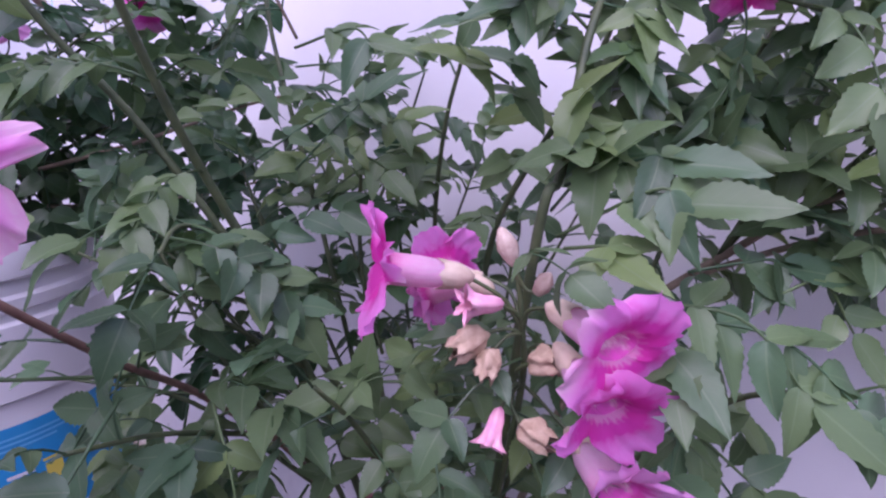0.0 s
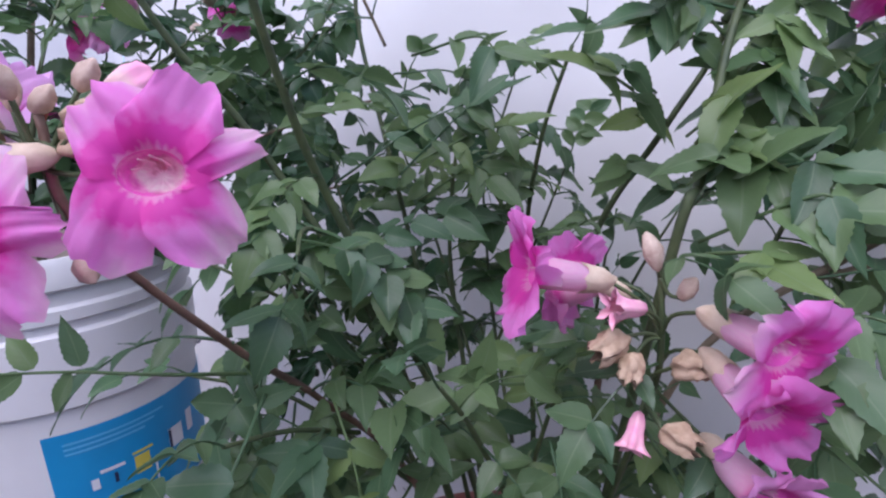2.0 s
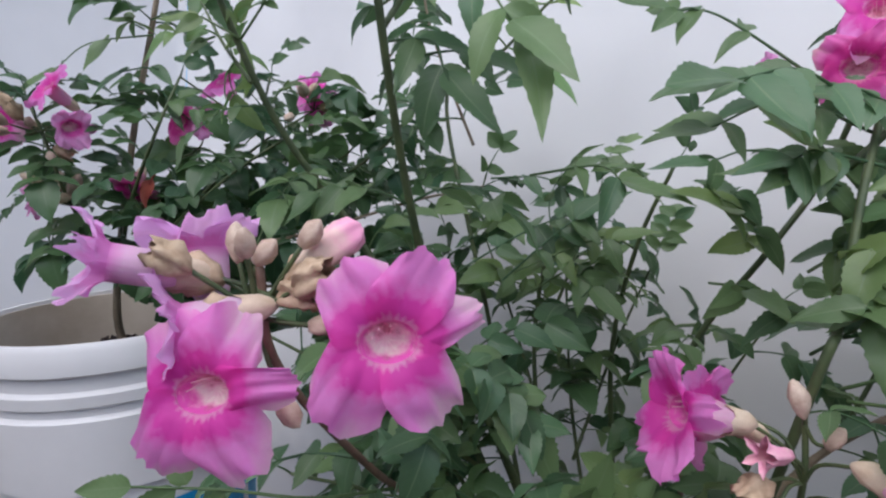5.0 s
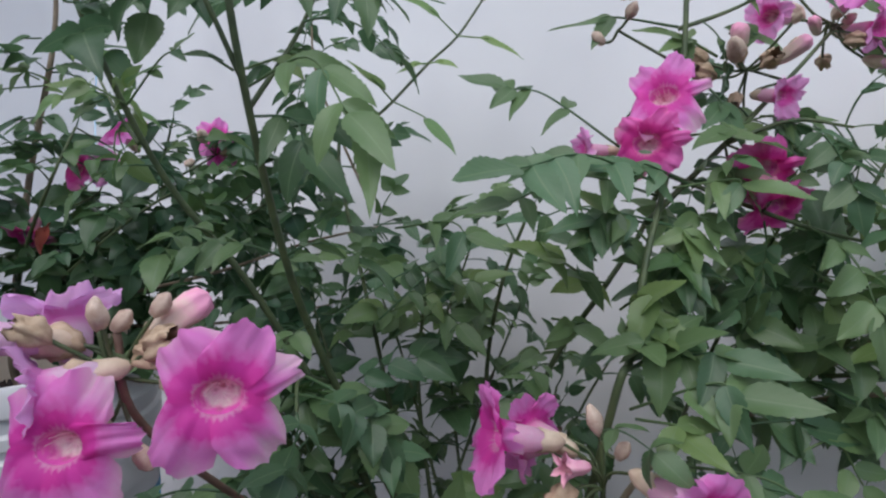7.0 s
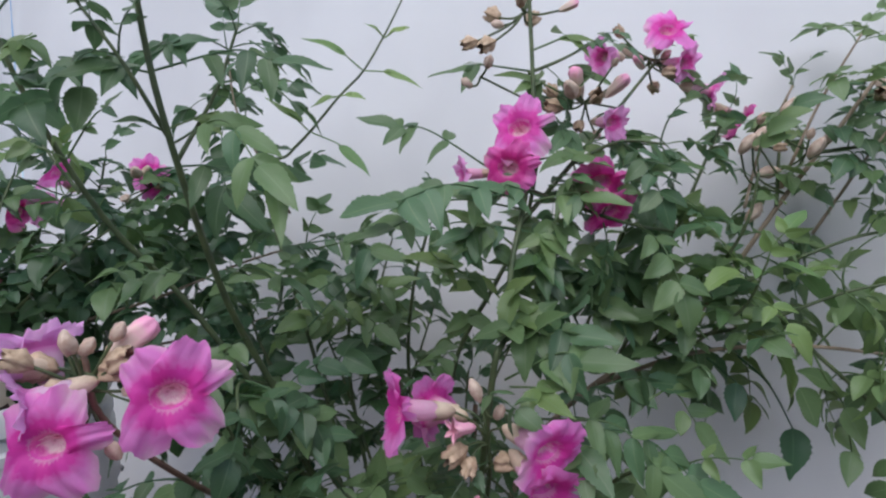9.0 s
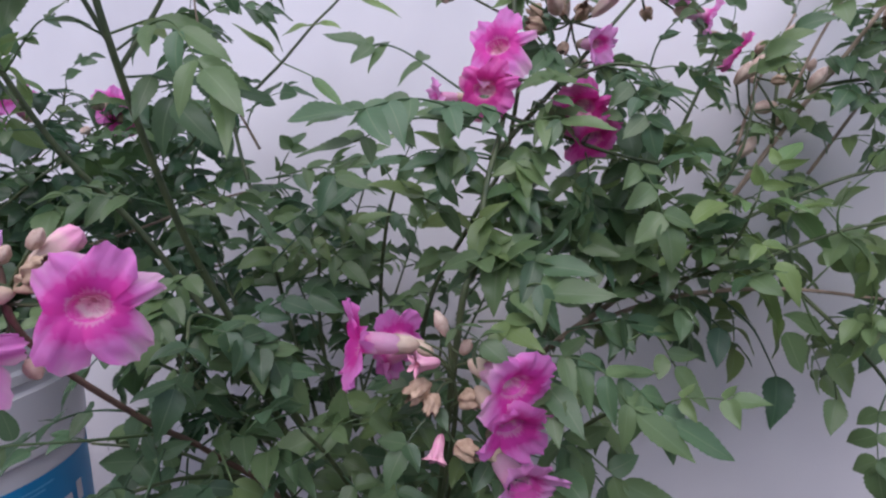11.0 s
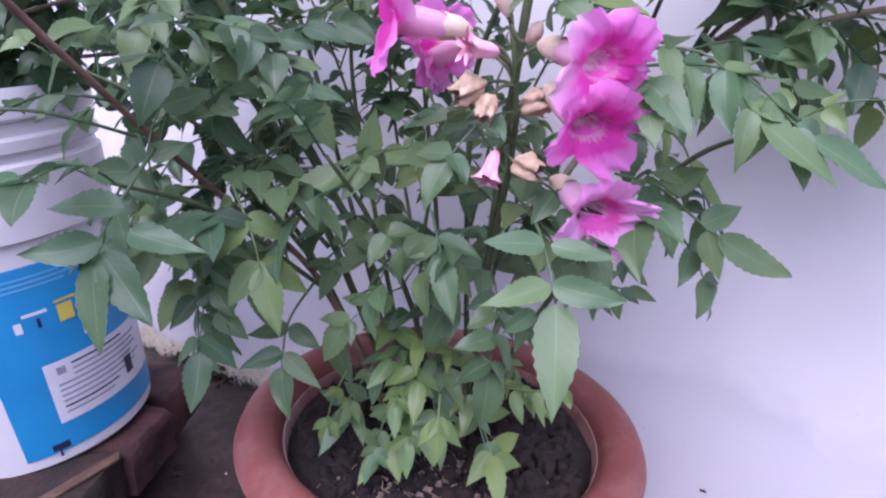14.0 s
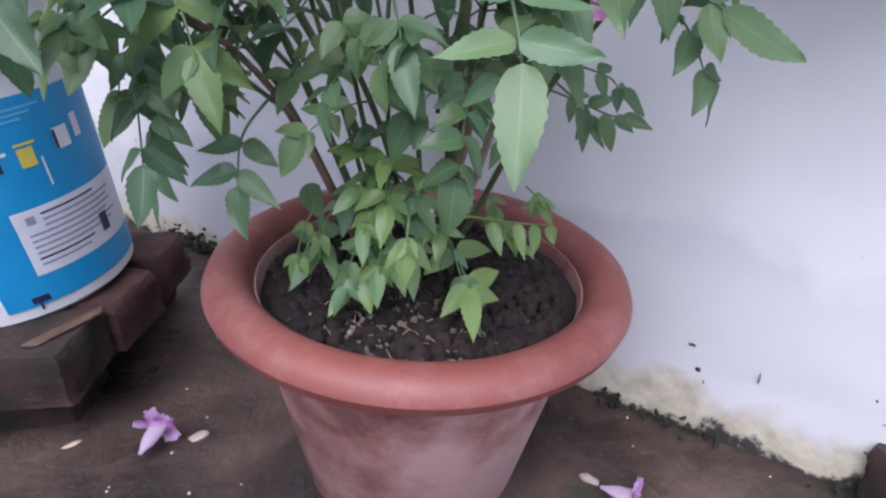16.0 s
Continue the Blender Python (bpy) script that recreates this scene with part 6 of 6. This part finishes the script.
def make_bucket_plant():
    plant = tagged(new("trumpet_vine"), "second trumpet vine with dense dark leaves growing in the white bucket", "plant")
    base = (BX - 0.02, BY - 0.02, BZ + 0.38)
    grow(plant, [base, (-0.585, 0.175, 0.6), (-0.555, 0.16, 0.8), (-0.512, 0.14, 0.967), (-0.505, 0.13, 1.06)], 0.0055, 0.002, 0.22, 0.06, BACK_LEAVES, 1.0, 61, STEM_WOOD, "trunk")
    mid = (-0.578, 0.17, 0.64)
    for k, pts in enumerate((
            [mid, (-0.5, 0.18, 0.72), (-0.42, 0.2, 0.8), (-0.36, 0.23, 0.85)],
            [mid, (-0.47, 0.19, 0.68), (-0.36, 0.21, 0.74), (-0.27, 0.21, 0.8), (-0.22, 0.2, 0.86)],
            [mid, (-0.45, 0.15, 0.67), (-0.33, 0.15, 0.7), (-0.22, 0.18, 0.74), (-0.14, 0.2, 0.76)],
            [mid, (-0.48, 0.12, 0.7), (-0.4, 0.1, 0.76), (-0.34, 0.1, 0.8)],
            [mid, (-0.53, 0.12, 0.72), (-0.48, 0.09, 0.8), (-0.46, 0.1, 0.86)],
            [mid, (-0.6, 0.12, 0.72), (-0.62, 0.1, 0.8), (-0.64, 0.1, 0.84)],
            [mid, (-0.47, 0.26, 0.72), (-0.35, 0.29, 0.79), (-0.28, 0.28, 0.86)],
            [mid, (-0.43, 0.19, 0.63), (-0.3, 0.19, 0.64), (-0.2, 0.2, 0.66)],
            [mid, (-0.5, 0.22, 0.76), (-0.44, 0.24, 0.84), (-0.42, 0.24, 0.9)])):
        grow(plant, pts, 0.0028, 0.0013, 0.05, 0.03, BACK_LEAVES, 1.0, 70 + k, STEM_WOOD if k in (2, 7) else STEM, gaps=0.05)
    for base, tip, pairs, size, mat in (((-0.51, 0.13, 0.913), (-0.658, 0.1, 0.838), 2, 0.05, LEAF), ((-0.522, 0.13, 0.877), (-0.579, 0.12, 0.846), 0, 0.06, LEAF_LIGHT), ((-0.522, 0.13, 0.877), (-0.476, 0.12, 0.858), 0, 0.05, LEAF), ((-0.519, 0.13, 0.966), (-0.563, 0.12, 0.949), 0, 0.05, LEAF_BACK), ((-0.521, 0.13, 0.919), (-0.565, 0.12, 0.928), 2, 0.03, LEAF_LIGHT), ((-0.527, 0.13, 0.835), (-0.574, 0.11, 0.83), 0, 0.055, LEAF_BACK), ((-0.514, 0.13, 0.929), (-0.454, 0.12, 0.93), 2, 0.03, LEAF), ((-0.534, 0.14, 0.843), (-0.43, 0.12, 0.829), 2, 0.05, LEAF_BACK)):
        frond(plant, base, tip, pairs, size, mat, 600 + int(size * 1000) + pairs, 0.42, 0.12)
    frond(plant, (-0.5, 0.12, 0.759), (-0.503, 0.1, 0.72), 0, 0.04, LEAF_RED, 640, 0.7, 0.1).name = "withered_leaf"
    pink = "small pink trumpet flower"
    for mouth, d, mesh, stalk in (((-0.364, 0.24, 0.874), (0.5, -0.8, 0.2), FLOWERS[0], (-0.36, 0.23, 0.85)), ((-0.35, 0.24, 0.855), (0.6, -0.5, -0.5), FLOWERS[1], (-0.36, 0.23, 0.85)), ((-0.444, 0.16, 0.869), (-0.2, -0.7, 0.6), FLOWERS[2], (-0.46, 0.1, 0.86)), ((-0.45, 0.14, 0.82), (0.4, -0.8, 0.1), HALF_FLOWERS[0], (-0.47, 0.1, 0.83)), ((-0.49, 0.15, 0.82), (-0.3, -0.8, 0.1), DEEP_FLOWERS[0], (-0.5, 0.105, 0.76)), ((-0.576, 0.06, 0.838), (-0.3, -0.8, 0.5), FLOWERS[3], (-0.62, 0.1, 0.8)), ((-0.56, 0.07, 0.8), (0.7, -0.5, -0.2), HALF_FLOWERS[1], (-0.62, 0.1, 0.8)), ((-0.655, 0.09, 0.806), (-0.4, -0.8, -0.1), FLOWERS[0], (-0.62, 0.1, 0.8)), ((-0.53, 0.125, 0.742), (0.0, -0.6, -0.7), DEEP_FLOWERS[1], (-0.53, 0.12, 0.72)), ((-0.62, 0.09, 0.725), (-0.8, -0.4, -0.1), HALF_FLOWERS[0], (-0.6, 0.12, 0.72))):
        flower(plant, mouth, d, 0.78, mesh, 0.7, pink, stalk)
    rnd = random.Random(12)
    for centre, n, near in ((Vector((-0.62, 0.09, 0.8)), 10, (-0.62, 0.1, 0.8)), (Vector((-0.6, 0.1, 0.73)), 8, (-0.6, 0.12, 0.72)), (Vector((-0.37, 0.23, 0.865)), 4, (-0.36, 0.23, 0.85))):
        for k in range(n):
            o = Vector([rnd.gauss(0, 0.018) for _ in range(3)])
            bud(plant, centre + o, o + Vector((0, -0.01, 0.01)), rnd.choice((BUD_SMALL, BUD_MESH, DRY_MESH)), rnd.uniform(0.6, 0.95), near)
    return plant


join_rest(make_pot_plant())
join_rest(make_bucket_plant())


# ---- fallen flowers and grit on the ground ----
def fallen(x, y, yaw, size, mesh, label):
    f = new("fallen_flower", mesh)
    f.matrix_basis = pose(x, y, 0.02 * size, 84, 0, yaw) @ Matrix.Diagonal((size, size * 0.75, size, 1))
    return tagged(f, label, "flower", "fallen flowers")


fallen(-0.334, 0.006, 174, 0.95, FADED_FLOWERS[0], "limp fallen lilac-pink flower lying on the ground")
fallen(0.19, -0.045, 60, 0.8, FADED_FLOWERS[1], "small fallen pink flower lying on the ground")
rnd = random.Random(8)
bm = bmesh.new()
for k in range(160):
    x, y, s = rnd.uniform(-0.7, 0.6), rnd.uniform(-0.3, 0.5), rnd.uniform(0.0008, 0.0022)
    if clear_of_wall((x, y, 0)) < 0.01 or math.hypot(x, y) < 0.12 or (-0.68 < x < -0.39 and 0 < y < 0.45):
        continue
    for v in bmesh.ops.create_icosphere(bm, subdivisions=1, radius=s)["verts"]:
        v.co = v.co * rnd.uniform(0.7, 1.2) + Vector((x, y, 0.003 * (noise.noise(Vector((x, y, 0)) * 4) - 0.3)))
tagged(part("grit", bm, GRIT), "scattered pale grit on the damp ground", "grit", kind="stuff")


# ---- scraps and marks ----
def scrap(name, x, y, z, size, mat, seed, label, category):
    """A small crumpled flake."""
    rnd = random.Random(seed)
    bm = bmesh.new()
    for v in bmesh.ops.create_icosphere(bm, subdivisions=2, radius=1)["verts"]:
        v.co = Vector((v.co.x * size[0], v.co.y * size[1], v.co.z * size[2])) * (1 + 0.35 * noise.noise(v.co * 1.6 + Vector((seed, 0, 0))))
    ob = part(name, bm, mat)
    ob.matrix_basis = pose(x, y, z, 0, 0, rnd.uniform(0, 180))
    return tagged(ob, label, category)


PETAL_DRY = simple("withered_petal", (0.3, 0.24, 0.22), (0.46, 0.38, 0.36), 90, 0.7)
scrap("withered_petal", -0.287, 0.054, 0.001, (0.014, 0.008, 0.002), PETAL_DRY, 3, "pale withered petal lying on the damp ground", "petal")
scrap("withered_petal", 0.184, -0.022, 0.003, (0.013, 0.006, 0.004), PETAL_DRY, 6, "pale withered petal beside the pot on the ground", "petal")
scrap("withered_petal", -0.44, 0.042, 0.001, (0.011, 0.004, 0.002), CALYX, 8, "dried pink petal scrap at the foot of the bricks", "petal")
wall_back = bpy.data.objects["wall_back"]
MARK = simple("dark_chip", (0.02, 0.012, 0.012), (0.07, 0.04, 0.04), 200, 0.9)
for k, (x, z, w, h) in enumerate(((0.392, 0.089, 0.0035, 0.003), (0.38, 0.12, 0.0045, 0.0012), (0.455, 0.102, 0.0006, 0.008), (0.4, 0.074, 0.0006, 0.003), (0.56, 0.118, 0.0015, 0.0018))):
    bm = bmesh.new()
    for v in bmesh.ops.create_icosphere(bm, subdivisions=2, radius=1)["verts"]:
        v.co = Vector((v.co.x * w, v.co.y * 0.002, v.co.z * h)) * (1 + 0.5 * noise.noise(v.co * 1.4 + Vector((k * 3, 0, 0))))
    chip = part("plaster_chip", bm, MARK, wall_back, "dark chipped spot in the plaster")
    chip.location = (x, -0.001, z)


# ---- moss along the foot of the wall ----
def make_moss():
    rnd = random.Random(17)
    bm = bmesh.new()
    for k in range(420):
        along = rnd.uniform(-0.55, 0.85)
        if noise.noise(Vector((along * 9, 3.7, 0))) < rnd.uniform(-0.25, 0.35):
            continue
        p = WALL_AT + ALONG * along + WALL_OUT * abs(rnd.gauss(0.004, 0.012)) + Vector((0, 0, abs(rnd.gauss(0, 0.006))))
        size = rnd.uniform(0.0016, 0.0055)
        turn = Euler([rnd.uniform(0, 3) for _ in range(3)]).to_matrix()
        for v in bmesh.ops.create_icosphere(bm, subdivisions=1, radius=size)["verts"]:
            v.co = p + turn @ Vector((v.co.x * 1.4, v.co.y, v.co.z * 0.7)) * rnd.uniform(0.6, 1.3)
    for k in range(150):
        along, up = rnd.gauss(-0.62, 0.05), abs(rnd.gauss(0, 0.022))
        p = WALL_AT + ALONG * along + WALL_OUT * abs(rnd.gauss(0.002, 0.006)) + Vector((0, 0, up))
        size = rnd.uniform(0.0015, 0.006)
        for v in bmesh.ops.create_icosphere(bm, subdivisions=1, radius=size)["verts"]:
            v.co = p + Vector((v.co.x * 1.4, v.co.y, v.co.z)) * rnd.uniform(0.6, 1.3)
    tagged(part("moss", bm, MOSS, sharp=0.3), "dark moss and dirt along the foot of the wall", "moss", kind="stuff")


MOSS = simple("dark_moss", (0.01, 0.011, 0.008), (0.035, 0.04, 0.022), 70, 0.95, 0.8, 0.002)
make_moss()
